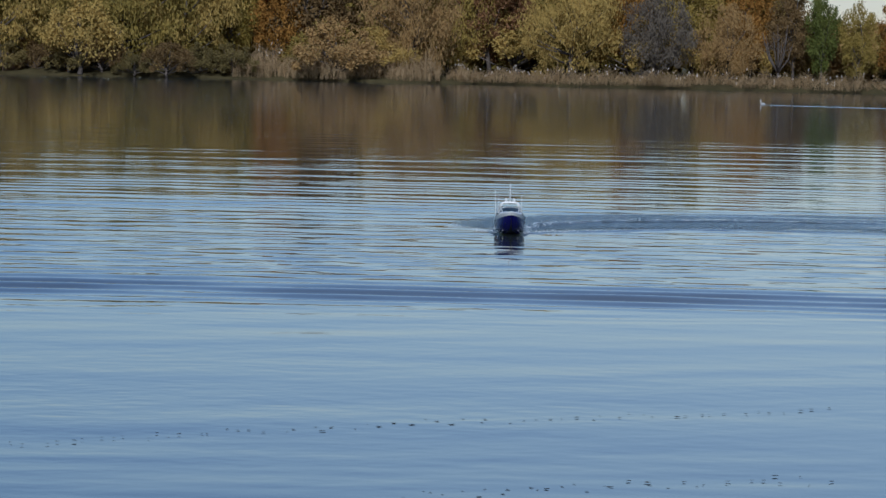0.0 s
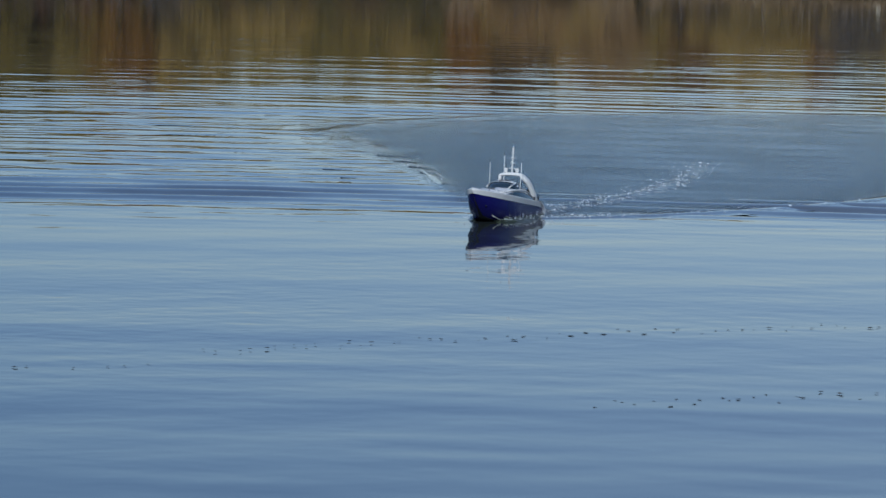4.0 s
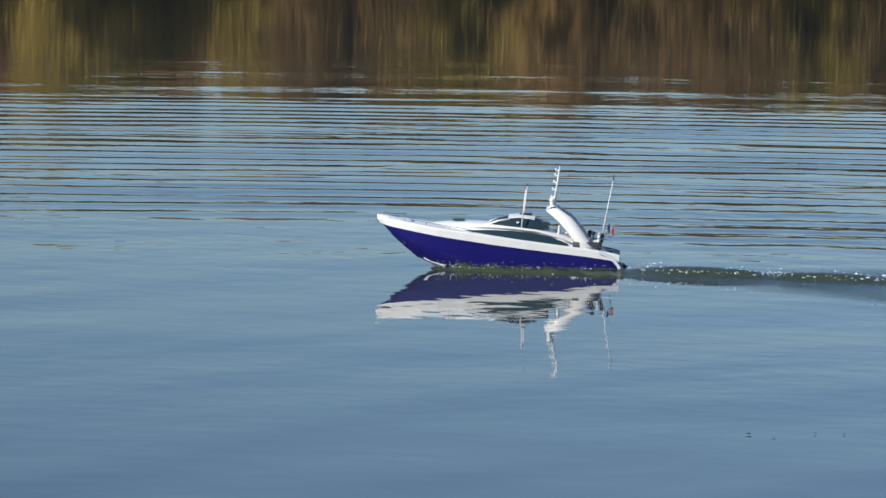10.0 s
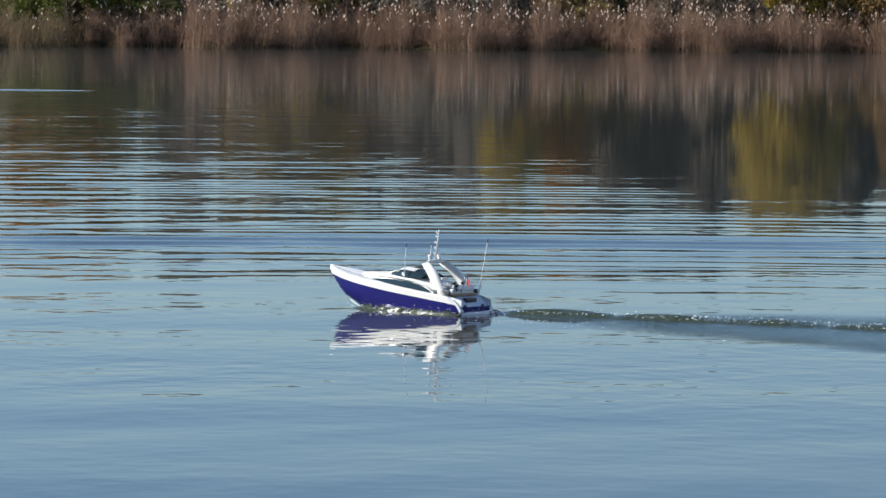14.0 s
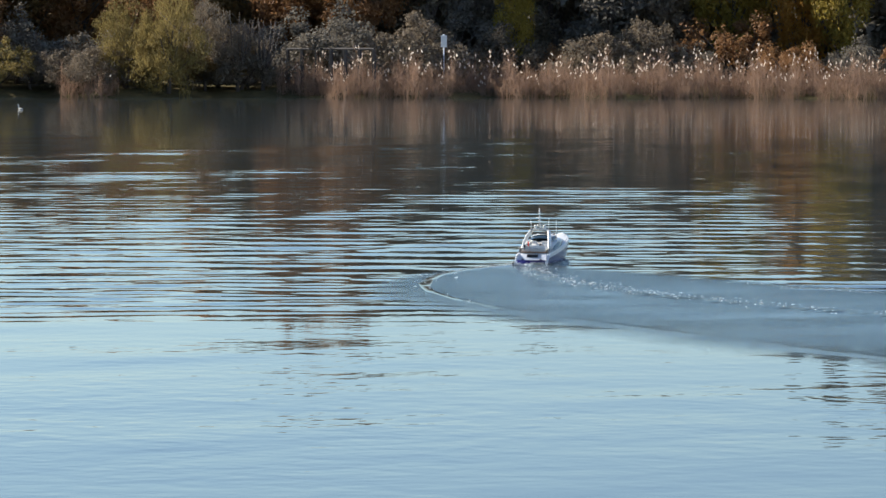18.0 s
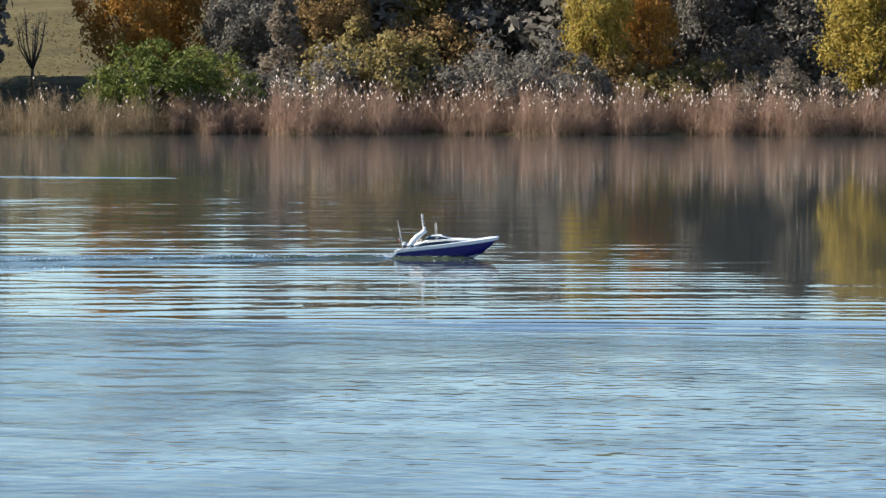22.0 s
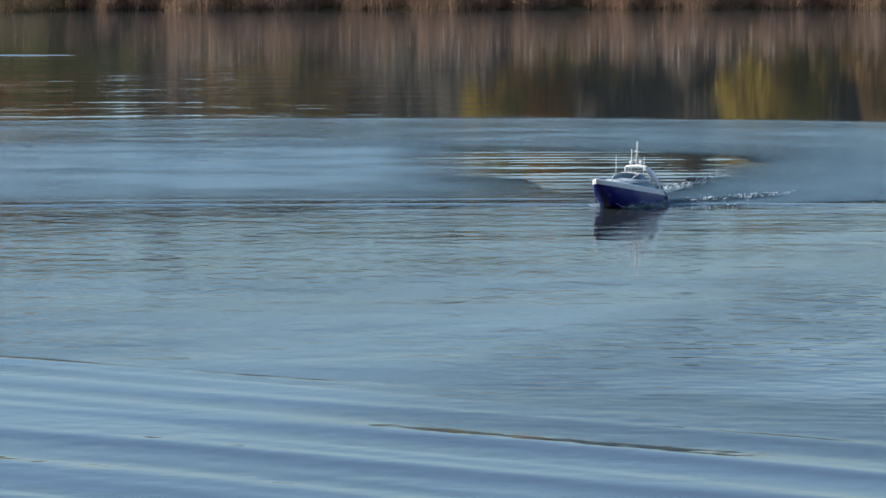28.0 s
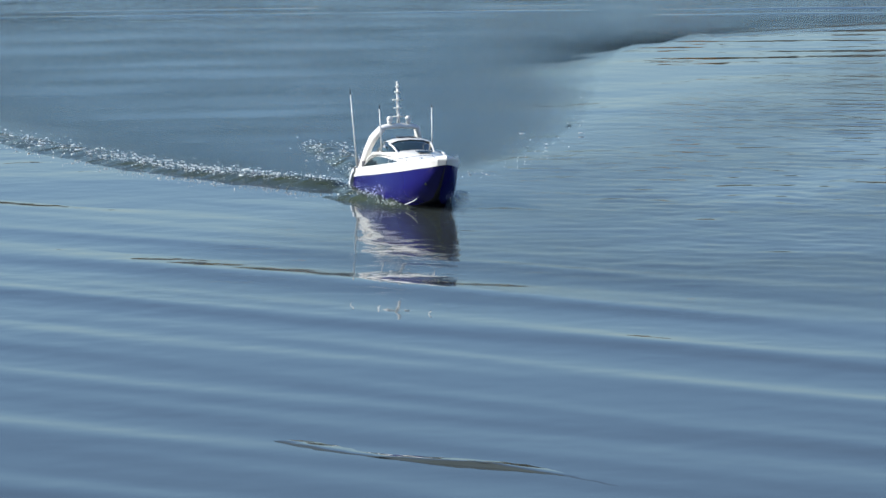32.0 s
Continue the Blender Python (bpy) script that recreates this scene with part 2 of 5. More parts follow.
WHITE = material("white_gelcoat", (0.70, 0.68, 0.63), 0.3, scale=6, vary=0.06, coat=0.3)
CREAM = material("deck_paint", (0.62, 0.62, 0.60), 0.45, scale=14, vary=0.10, bump=0.0004, bump_scale=300)
GREY = material("grey_stern", (0.52, 0.54, 0.58), 0.35, scale=10, vary=0.15)
BLACK = material("black_bottom", (0.012, 0.012, 0.016), 0.3, scale=10, vary=0.3)
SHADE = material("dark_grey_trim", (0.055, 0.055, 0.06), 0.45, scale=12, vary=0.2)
GLASS = material("tinted_window", (0.02, 0.035, 0.045), 0.05, scale=5, vary=0.2)
CHROME = material("chrome", (0.75, 0.75, 0.75), 0.12, 1.0, scale=20, vary=0.1)
TAN = material("teak", (0.32, 0.20, 0.11), 0.5, scale=30, vary=0.3)
RED = material("red_cloth", (0.55, 0.05, 0.06), 0.7, scale=20, vary=0.2)
NAVY = material("navy_cloth", (0.03, 0.04, 0.20), 0.7, scale=20, vary=0.2)
BARK = material("bark", (0.085, 0.065, 0.05), 0.9, scale=2.0, vary=0.35, bump=0.02, bump_scale=9)
EARTH = material("bank_earth", (0.078, 0.062, 0.027), 0.95, scale=0.25, vary=0.5, bump=0.05, bump_scale=3)
REED = leafy("dry_reed", (0.165, 0.106, 0.072), (0.30, 0.195, 0.132), 0.35)
REED_TAN = leafy("tan_reed", (0.30, 0.205, 0.10), (0.46, 0.325, 0.17), 0.35)
REED_OLIVE = leafy("olive_reed", (0.14, 0.105, 0.06), (0.26, 0.185, 0.105), 0.35)
PLUME = leafy("reed_plume", (0.60, 0.50, 0.40), (0.80, 0.70, 0.58), 0.5)
EARTH.node_tree.nodes["Principled BSDF"].inputs["Specular IOR Level"].default_value = 0.05
LEAVES = {
    "meadow": leafy("meadow_grass", (0.075, 0.062, 0.026), (0.12, 0.095, 0.04), 0.5),
    "yellow": leafy("yellow_leaves", (0.195, 0.145, 0.027), (0.35, 0.255, 0.052), 0.4),
    "olive": leafy("olive_leaves", (0.20, 0.154, 0.036), (0.365, 0.265, 0.062), 0.4),
    "tan": leafy("tan_leaves", (0.275, 0.172, 0.066), (0.43, 0.272, 0.10), 0.4),
    "orange": leafy("orange_leaves", (0.21, 0.108, 0.022), (0.37, 0.19, 0.04), 0.4),
    "rust": leafy("rust_leaves", (0.15, 0.078, 0.036), (0.265, 0.14, 0.06), 0.4),
    # moss is olive with the bank's dimmer side light put into the colour
    "moss": leafy("dimmed_olive_leaves", (0.13, 0.102, 0.038), (0.24, 0.18, 0.062), 0.4),
    "brown": leafy("brown_leaves", (0.122, 0.08, 0.034), (0.225, 0.142, 0.055), 0.4),
    "dark": leafy("dark_leaves", (0.098, 0.086, 0.068), (0.172, 0.15, 0.118), 0.35),
    "grey": leafy("grey_brown_leaves", (0.12, 0.097, 0.07), (0.205, 0.162, 0.114), 0.35),
    "green": leafy("green_leaves", (0.055, 0.075, 0.014), (0.13, 0.14, 0.03)),
    "hazel": leafy("hazel_leaves", (0.31, 0.222, 0.058), (0.48, 0.33, 0.09), 0.4),
}

# ---- helpers of this scene ----


def mesh_of(name, verts, faces, mat, smooth=False):
    me = bpy.data.meshes.new(name)
    me.from_pydata([tuple(v) for v in verts], [], [tuple(f) for f in faces])
    me.materials.append(mat)
    if smooth:
        me.polygons.foreach_set("use_smooth", [True] * len(me.polygons))
    me.update()
    return me


def array_mesh(name, verts, faces, mat, smooth=False):
    """The same from numpy arrays, for large meshes of equal faces."""
    me = bpy.data.meshes.new(name)
    k = faces.shape[1]
    me.vertices.add(len(verts))
    me.vertices.foreach_set("co", np.asarray(verts, np.float32).ravel())
    me.loops.add(faces.size)
    me.loops.foreach_set("vertex_index", faces.astype(np.int32).ravel())
    me.polygons.add(len(faces))
    me.polygons.foreach_set("loop_start", np.arange(0, faces.size, k, dtype=np.int32))
    if smooth:
        me.polygons.foreach_set("use_smooth", np.ones(len(faces), bool))
    me.materials.append(mat)
    me.update(calc_edges=True)
    return me


def put(name, me, parent=None, label=""):
    ob = new(name, me)
    ob.parent = parent
    return tagged(ob, label) if label else ob


def part(name, bm, mat, parent, label="", smooth=True):
    me = bpy.data.meshes.new(name)
    bm.to_mesh(me)
    bm.free()
    me.materials.append(mat)
    if smooth:
        me.polygons.foreach_set("use_smooth", [True] * len(me.polygons))
    return put(name, me, parent, label)


def tube(bm, points, radii, sides=8):
    """A tapered pipe through the points, with closed ends."""
    rings = []
    pts = [Vector(p) for p in points]
    for i, p in enumerate(pts):
        way = (pts[min(i + 1, len(pts) - 1)] - pts[max(i - 1, 0)]).normalized()
        side = way.cross(Vector((0.3, 0.9, 0.31))).normalized()
        other = way.cross(side)
        rings.append([bm.verts.new(p + (side * math.cos(a) + other * math.sin(a)) * radii[i])
                      for a in (2 * math.pi * k / sides for k in range(sides))])
    for a, b in zip(rings, rings[1:]):
        for k in range(sides):
            bm.faces.new((a[k], a[(k + 1) % sides], b[(k + 1) % sides], b[k]))
    bm.faces.new(rings[0][::-1])
    bm.faces.new(rings[-1])
    return bm


def loft(bm, rows, close=False):
    """Faces between rows of equally many points."""
    vs = [[bm.verts.new(p) for p in r] for r in rows]
    for a, b in zip(vs, vs[1:]):
        k = len(a)
        for i in range(k if close else k - 1):
            j = (i + 1) % k
            bm.faces.new((a[i], a[j], b[j], b[i]))
    return vs


def box(bm, cx, cy, cz, sx, sy, sz, bevel=0.0):
    made = bmesh.ops.create_cube(bm, size=1.0, matrix=Matrix.Translation((cx, cy, cz)) @ Matrix.Diagonal((sx, sy, sz, 1)))
    if bevel:
        edges = {e for v in made["verts"] for e in v.link_edges}
        bmesh.ops.bevel(bm, geom=list(edges), offset=bevel, segments=2, affect="EDGES", profile=0.5)
    return bm


def ball(bm, c, r, sx=1, sy=1, sz=1, u=12, v=8):
    bmesh.ops.create_uvsphere(bm, u_segments=u, v_segments=v, radius=r,
                              matrix=Matrix.Translation(c) @ Matrix.Diagonal((sx, sy, sz, 1)))
    return bm


# ---- lake bed, banks and water ----


def shore(az):
    """Distance from the observer to the water's edge at az degrees."""
    az = (az + 180) % 360 - 180
    r = np.interp(az, [-180, -110, -75, -50, 30, 62, 76, 98, 118, 150, 180], [2.6, 2.6, 150, 176, 176, 180, 222, 226, 240, 2.6, 2.6])
    k = min(max((r - 20) / 100, 0), 1)
    return r + k * (1.6 * math.sin(az * 1.9) + 0.8 * math.sin(az * 5.3 + 1) + 0.35 * math.sin(az * 13 + 2))


def land(az, r):
    """Height of the ground above the water."""
    d = r - shore(az)
    if r < 2.2:
        return 0.10 - 0.06 * max(r - 1.0, 0) ** 2
    if d < 0:
        return max(-1.6, d * 0.25) - 0.05
    a = (az + 180) % 360 - 180
    hill = float(np.interp(a, [-60, -22, -16, -8, 0, 40, 80, 110], [0.07, 0.08, 0.11, 0.11, 0.07, 0.05, 0.02, 0.0]))
    return min(0.08 + 0.12 * d, 0.45) + hill * min(max(d - 6, 0), 90)


def ground():
    radii = [-0.05, 0.4, 1.2, 2.0, 2.6, 3.4, 5, 8, 14, 30, 60, 100, 140] + list(np.arange(164, 262, 2.0)) + [275, 300, 340, 420, 600, 1000, 2000, 4500]
    azs = np.arange(0, 360, 0.8)
    verts = np.array([[r * math.sin(radians(a)), r * math.cos(radians(a)), land(a, r)] for r in radii for a in azs])
    n = len(azs)
    i, j = np.meshgrid(np.arange(len(radii) - 1), np.arange(n), indexing="ij")
    a, b = (i * n + j).ravel(), (i * n + (j + 1) % n).ravel()
    me = array_mesh("ground", verts, np.stack([a, a + n, b + n, b], 1), EARTH, True)
    tagged(new("ground", me), "grassy lake bank and meadow sloping up from the water", "ground", kind="structure")


def lake():
    """The water as one sheet, with the wavelets that run across it and the low old swells."""
    radii = np.concatenate([np.arange(1, 8, 1.0), np.arange(8, 14, 0.1), np.arange(14, 32, 0.055), np.arange(32, 50, 0.08), np.arange(50, 84, 0.13), np.arange(84, 130, 0.3), np.arange(130, 262, 8)])
    azs = np.concatenate([np.arange(-125, -34, 2.0), np.arange(-34, 92, 0.26), np.arange(92, 166, 2.0)])
    r, a = np.meshgrid(radii, np.radians(azs), indexing="ij")
    deg = np.degrees(a)
    x, y = r * np.sin(a), r * np.cos(a)
    rng = np.random.default_rng(3)

    def sea(count, short, long, slope, spread, span=34):
        """Many small wave trains of random length and heading, as a breeze raises them."""
        z = np.zeros_like(r)
        for _ in range(count):
            wave = 2 * math.pi / math.exp(rng.uniform(math.log(short), math.log(long)))
            lean, ph = math.radians(rng.normal(0, spread)), rng.uniform(0, 6.28)
            turn = wave * (r * math.cos(lean) + span * a * math.sin(lean)) + ph
            z += slope * math.sqrt(2 / count) / wave * (np.sin(turn) + 0.24 * np.sin(2 * turn) - 0.1 * np.cos(2 * turn))
        return z
    near = np.interp(deg, [-30, -18, -6, 0, 20, 41, 55, 70, 90], [25, 25, 23, 22, 20.5, 17, 20, 23, 24])
    lull = np.interp(deg, [-30, -16, -10, -4, 6, 30, 48, 60, 74, 90], [76, 70, 52, 29, 27, 26, 26, 29, 38, 50])
    begin = np.clip((r - near + 1.2) / 3.0, 0, 1)
    begin = begin * begin * (3 - 2 * begin)
    fade = 1 - np.clip((r - lull) / (np.interp(deg, [-12, -4, 52, 66], [0.6, 0.2, 0.2, 0.6]) * lull), 0, 1)
    broad = np.interp(deg, [-16, -5, 50, 66], [0.95, 0.28, 0.28, 0.95])
    breeze = 0.85 + 0.3 * np.sin(x * 0.21 + 2 * np.sin(y * 0.11)) * np.sin(y * 0.19 + 1) + 0.2 * np.sin(x * 0.53 - y * 0.31) * np.sin(y * 0.47 + x * 0.13 + 2)
    z = (np.interp(deg, [-16, -5, 50, 66], [0.45, 1.7, 1.7, 0.6]) * sea(8, 0.47, 0.58, WAVELET_SLOPE, 2.5) * np.clip((48 - r) / 14, 0, 1) + 0.92 * broad * sea(24, 0.5, 1.1, WAVELET_SLOPE, 17, 50) * np.clip((r - near + 1) / 7, 0.1, 1)
         + 0.85 * broad * sea(36, 0.26, 0.46, WAVELET_SLOPE, 16, 40) * np.clip((62 - r) / 20, 0, 1)) * begin * (0.12 + 0.88 * fade) * breeze * np.interp(deg, [-16, -6, 60, 78], [1.35, 1.0, 1.0, 1.2]) * (1 - 0.4 * np.exp(-((deg + 20.5) / 2.6) ** 2) * np.clip((r - 28) / 8, 0, 1)) * np.clip((130 - r) / 20, 0, 1)
    z += sea(12, 0.9, 2.8, SWAY_SLOPE, 16) * np.interp(deg, [-20, -14], [0.6, 1.0]) * np.clip((np.interp(deg, [-12, -4, 52, 66], [90, 40, 40, 90]) - r) / 15, 0, 1)
    # ripples that reach the bank under the willows
    z += sea(9, 0.34, 0.62, 0.006, 10, 13) * np.clip((deg - 58) / 8, 0, 1) * np.clip((17.5 - r) / 4, 0, 1)
    for r0, width, amp, length, az0, az1 in SWELLS:
        c = r0 + 0.5 * np.sin(a * 3 + r0) + 0.25 * np.sin(a * 11)
        edge = np.clip((deg - az0) / 8, 0, 1) * np.clip((az1 - deg) / 8, 0, 1)
        edge = edge * (0.7 + 0.3 * np.sin(a * 23 + r * 0.4) * np.sin(a * 61 - r))
        z += amp * edge * np.exp(-((r - c) / width) ** 2) * np.cos((r - c) * 2 * math.pi / length)
    verts = np.stack([x, y, z], -1).reshape(-1, 3)
    n = len(azs)
    i, j = np.meshgrid(np.arange(len(radii) - 1), np.arange(n - 1), indexing="ij")
    q = (i * n + j).ravel()
    me = array_mesh("water", verts, np.stack([q, q + 1, q + n + 1, q + n], 1)[:, ::-1], WATER, True)
    ruffle = np.interp(r, [8, 14, 18, 23, 80], [0.3, 0.6, 1.1, 0.55, 0.4]) * (1 - 0.6 * np.clip((r - 28) / 8, 0, 1) * np.interp(deg, [-12, -4, 52, 66], [0, 1, 1, 0])) * (0.75 - 0.2 * np.clip((deg - 50) / 15, 0, 1) + 0.2 * begin)
    me.attributes.new("ruffle", "FLOAT", "POINT").data.foreach_set("value", ruffle.astype(np.float32).ravel())
    tagged(new("water", me), "calm blue lake water with fine ripples", "water", kind="structure")


ground()
lake()

# ---- trees and reeds on the far bank ----


def leaves_mesh(name, lobes, per, size, mat, seed, droop=0.0):
    """A crown of small folded leaf sprays on the shells of many lobes (x, y, z, radius)."""
    rng = np.random.default_rng(seed)
    cs = np.repeat(np.array([l[:3] for l in lobes]), per, 0)
    rs = np.repeat(np.array([l[3] for l in lobes]), per)
    d = rng.normal(size=cs.shape)
    d /= np.linalg.norm(d, axis=1)[:, None]
    c = cs + d * (rs * rng.uniform(0.1, 1.0, len(rs)) ** 0.45 * rng.choice([1.0, 1.0, 1.0, 1.35], len(rs)))[:, None]
    nrm = d * 0.45 + rng.normal(size=cs.shape) * 0.6 + np.array([0, 0, 0.3])
    nrm /= np.linalg.norm(nrm, axis=1)[:, None]
    u = np.cross(nrm, rng.normal(size=cs.shape) + np.array([0, 0, 0.001]))
    if droop:
        u = u * (1 - droop) + np.array([0, 0, -1.0]) * droop
    u /= np.linalg.norm(u, axis=1)[:, None]
    w = np.cross(nrm, u)
    s = (size * rng.uniform(0.45, 1.3, len(rs)))[:, None]
    thin = 0.55 - 0.25 * droop
    v = np.stack([c - u * s, c - w * s * thin + nrm * s * 0.15, c + u * s, c + w * s * thin + nrm * s * 0.15], 1).reshape(-1, 3)
    f = np.arange(len(v)).reshape(-1, 4)
    return array_mesh(name, v, f, mat)


def lobes_of(kind, seed):
    """Where the boughs of a tree of seven metres end, for each habit of growth."""
    rng = random.Random(seed)
    out = []
    if kind == "conifer":
        for k in range(34):
            t = k / 33
            z, reach = 0.7 + 6.3 * t, (1 - t) ** 0.85 * 1.75 + 0.12
            for _ in range(3):
                a = rng.uniform(0, 6.28)
                q = reach * rng.uniform(0.45, 1.0)
                out.append((math.cos(a) * q, math.sin(a) * q, z - q * 0.15, rng.uniform(0.28, 0.5) * (1.1 - 0.6 * t)))
        return out
    if kind == "shrub":
        for _ in range(48):
            a, q, z = rng.uniform(0, 6.28), rng.random() ** 0.6 * 2.6, rng.uniform(0.35, 1.0)
            out.append((math.cos(a) * q, math.sin(a) * q, z * (3.3 - 0.28 * q * q) + 0.2, rng.uniform(0.25, 0.65)))
        return out
    low, top, wide = {"round": (1.5, 7.0, 2.5), "tall": (1.2, 8.2, 1.9), "willow": (0.6, 6.2, 3.0)}[kind]
    while len(out) < 120:
        x, y, t = rng.uniform(-1, 1), rng.uniform(-1, 1), rng.random()
        belly = math.sin(math.pi * (0.14 + 0.8 * t)) ** 0.7
        if x * x + y * y < belly * belly:
            out.append((x * wide, y * wide, low + (top - low) * t + rng.uniform(-0.5, 0.5), rng.uniform(0.3, 0.85)))
    return out


def tree(kind, hue, seed):
    """The first tree of a habit and colour, at the origin, seven metres high: trunk with limbs, and crown."""
    rng = random.Random(seed + 5)
    lobes = lobes_of(kind, seed)
    ob = new({"conifer": "conifer_tree", "shrub": "shrub", "willow": "willow_tree"}.get(kind, "tree"))
    bm = bmesh.new()
    top = max(l[2] for l in lobes)
    bend = [Vector((rng.uniform(-0.25, 0.25) * k, rng.uniform(-0.25, 0.25) * k, top * 0.85 * k / 4)) for k in range(5)]
    if kind == "shrub":
        bend = [b * 0.6 for b in bend]
    tube(bm, bend, [0.17, 0.14, 0.11, 0.07, 0.03], 7)
    for l in rng.sample(lobes, min(14, len(lobes))):
        z = min(max(l[2] * rng.uniform(0.35, 0.7), 0.3), top * 0.8)
        k = z / (top * 0.85) * 4
        i = min(int(k), 3)
        start = bend[i].lerp(bend[i + 1], min(k - i, 1))
        mid = start.lerp(Vector(l[:3]), 0.5) + Vector((0, 0, -0.1 if kind != "conifer" else 0.1))
        tube(bm, [start, mid, l[:3]], [0.06, 0.04, 0.015], 5)
    part("trunk", bm, BARK, ob)
    per = {"conifer": 90, "shrub": 170}.get(kind, 140)
    put("crown", leaves_mesh("crown", lobes, per, {"conifer": 0.095, "shrub": 0.085}.get(kind, 0.095), LEAVES[hue], seed, 0.7 if kind == "willow" else 0.0), ob)
    words = {"yellow": "yellow-green autumn", "olive": "olive autumn", "tan": "faded tan autumn", "orange": "orange autumn", "rust": "rust-brown autumn",
             "dark": "dark evergreen", "brown": "dull brown autumn", "moss": "dim-light-toned olive autumn", "grey": "muted grey-green", "green": "bright green leafy", "hazel": "pale hazel autumn"}[hue]
    what = {"conifer": "conifer", "shrub": "shrub", "willow": "spreading willow"}.get(kind, "tree")
    return tagged(ob, f"{words} {what} on the far lake bank", "shrub" if kind == "shrub" else "tree", "trees and shrubs of the far bank")


KINDS = {}


def plant(az, back, kind, hue, tall, wide=1.0):
    """Sets a tree of that height `back` metres behind the water's edge."""
    rng = random.Random(f"{az:.3f}{kind}{hue}")
    variant = rng.randrange(2)
    key = (kind, hue, variant)
    first = key not in KINDS
    if first:
        KINDS[key] = tree(kind, hue, 100 + 7 * len(KINDS))
    r = shore(az) + back
    base = {"conifer": 7.2, "shrub": 3.4, "tall": 8.4, "willow": 6.4}.get(kind, 7.3)
    s = tall / base
    p = bearing(az, r, land(az, r) - 0.1)
    m = pose(p.x, p.y, p.z, 0, 0, rng.uniform(0, 360)) @ Matrix.Diagonal((s * wide, s * wide, s, 1))
    if first:
        KINDS[key].matrix_basis = m
        return KINDS[key]
    ob = copy_thing(KINDS[key], Matrix.Identity(4))
    ob.matrix_basis = m
    return ob


def bare_tree(az, back, tall, seed, name="bare_tree", lean=0.1):
    rng = random.Random(seed)
    ob = new(name)
    r = shore(az) + back
    ob.matrix_world = pose(*bearing(az, r, land(az, r) - 0.1), 0, 0, rng.uniform(0, 360))
    bm = bmesh.new()
    fork = Vector((lean * 0.3, 0, tall * 0.22))
    tube(bm, [(0, 0, -0.2), (lean * 0.1, 0, tall * 0.1), fork], [0.10, 0.085, 0.07], 7)
    for k in range(13):
        a = k * 2.4 + rng.uniform(-0.4, 0.4)
        out = tall * rng.uniform(0.10, 0.26)
        tip = fork + Vector((math.cos(a) * out + lean, math.sin(a) * out, tall * rng.uniform(0.45, 0.78)))
        mid = fork.lerp(tip, 0.45) + Vector((math.cos(a), math.sin(a), 0)) * out * 0.22
        tube(bm, [fork, mid, tip], [0.05, 0.03, 0.01], 5)
        for _ in range(3):
            s = mid.lerp(tip, rng.uniform(0.1, 0.7))
            tube(bm, [s, s + Vector((rng.uniform(-0.4, 0.4), rng.uniform(-0.4, 0.4), rng.uniform(0.2, 0.6)))], [0.018, 0.006], 4)
    part("trunk", bm, BARK, ob)
    return tagged(ob, "small bare tree with upright dark branches on the bank", "tree", "trees and shrubs of the far bank")


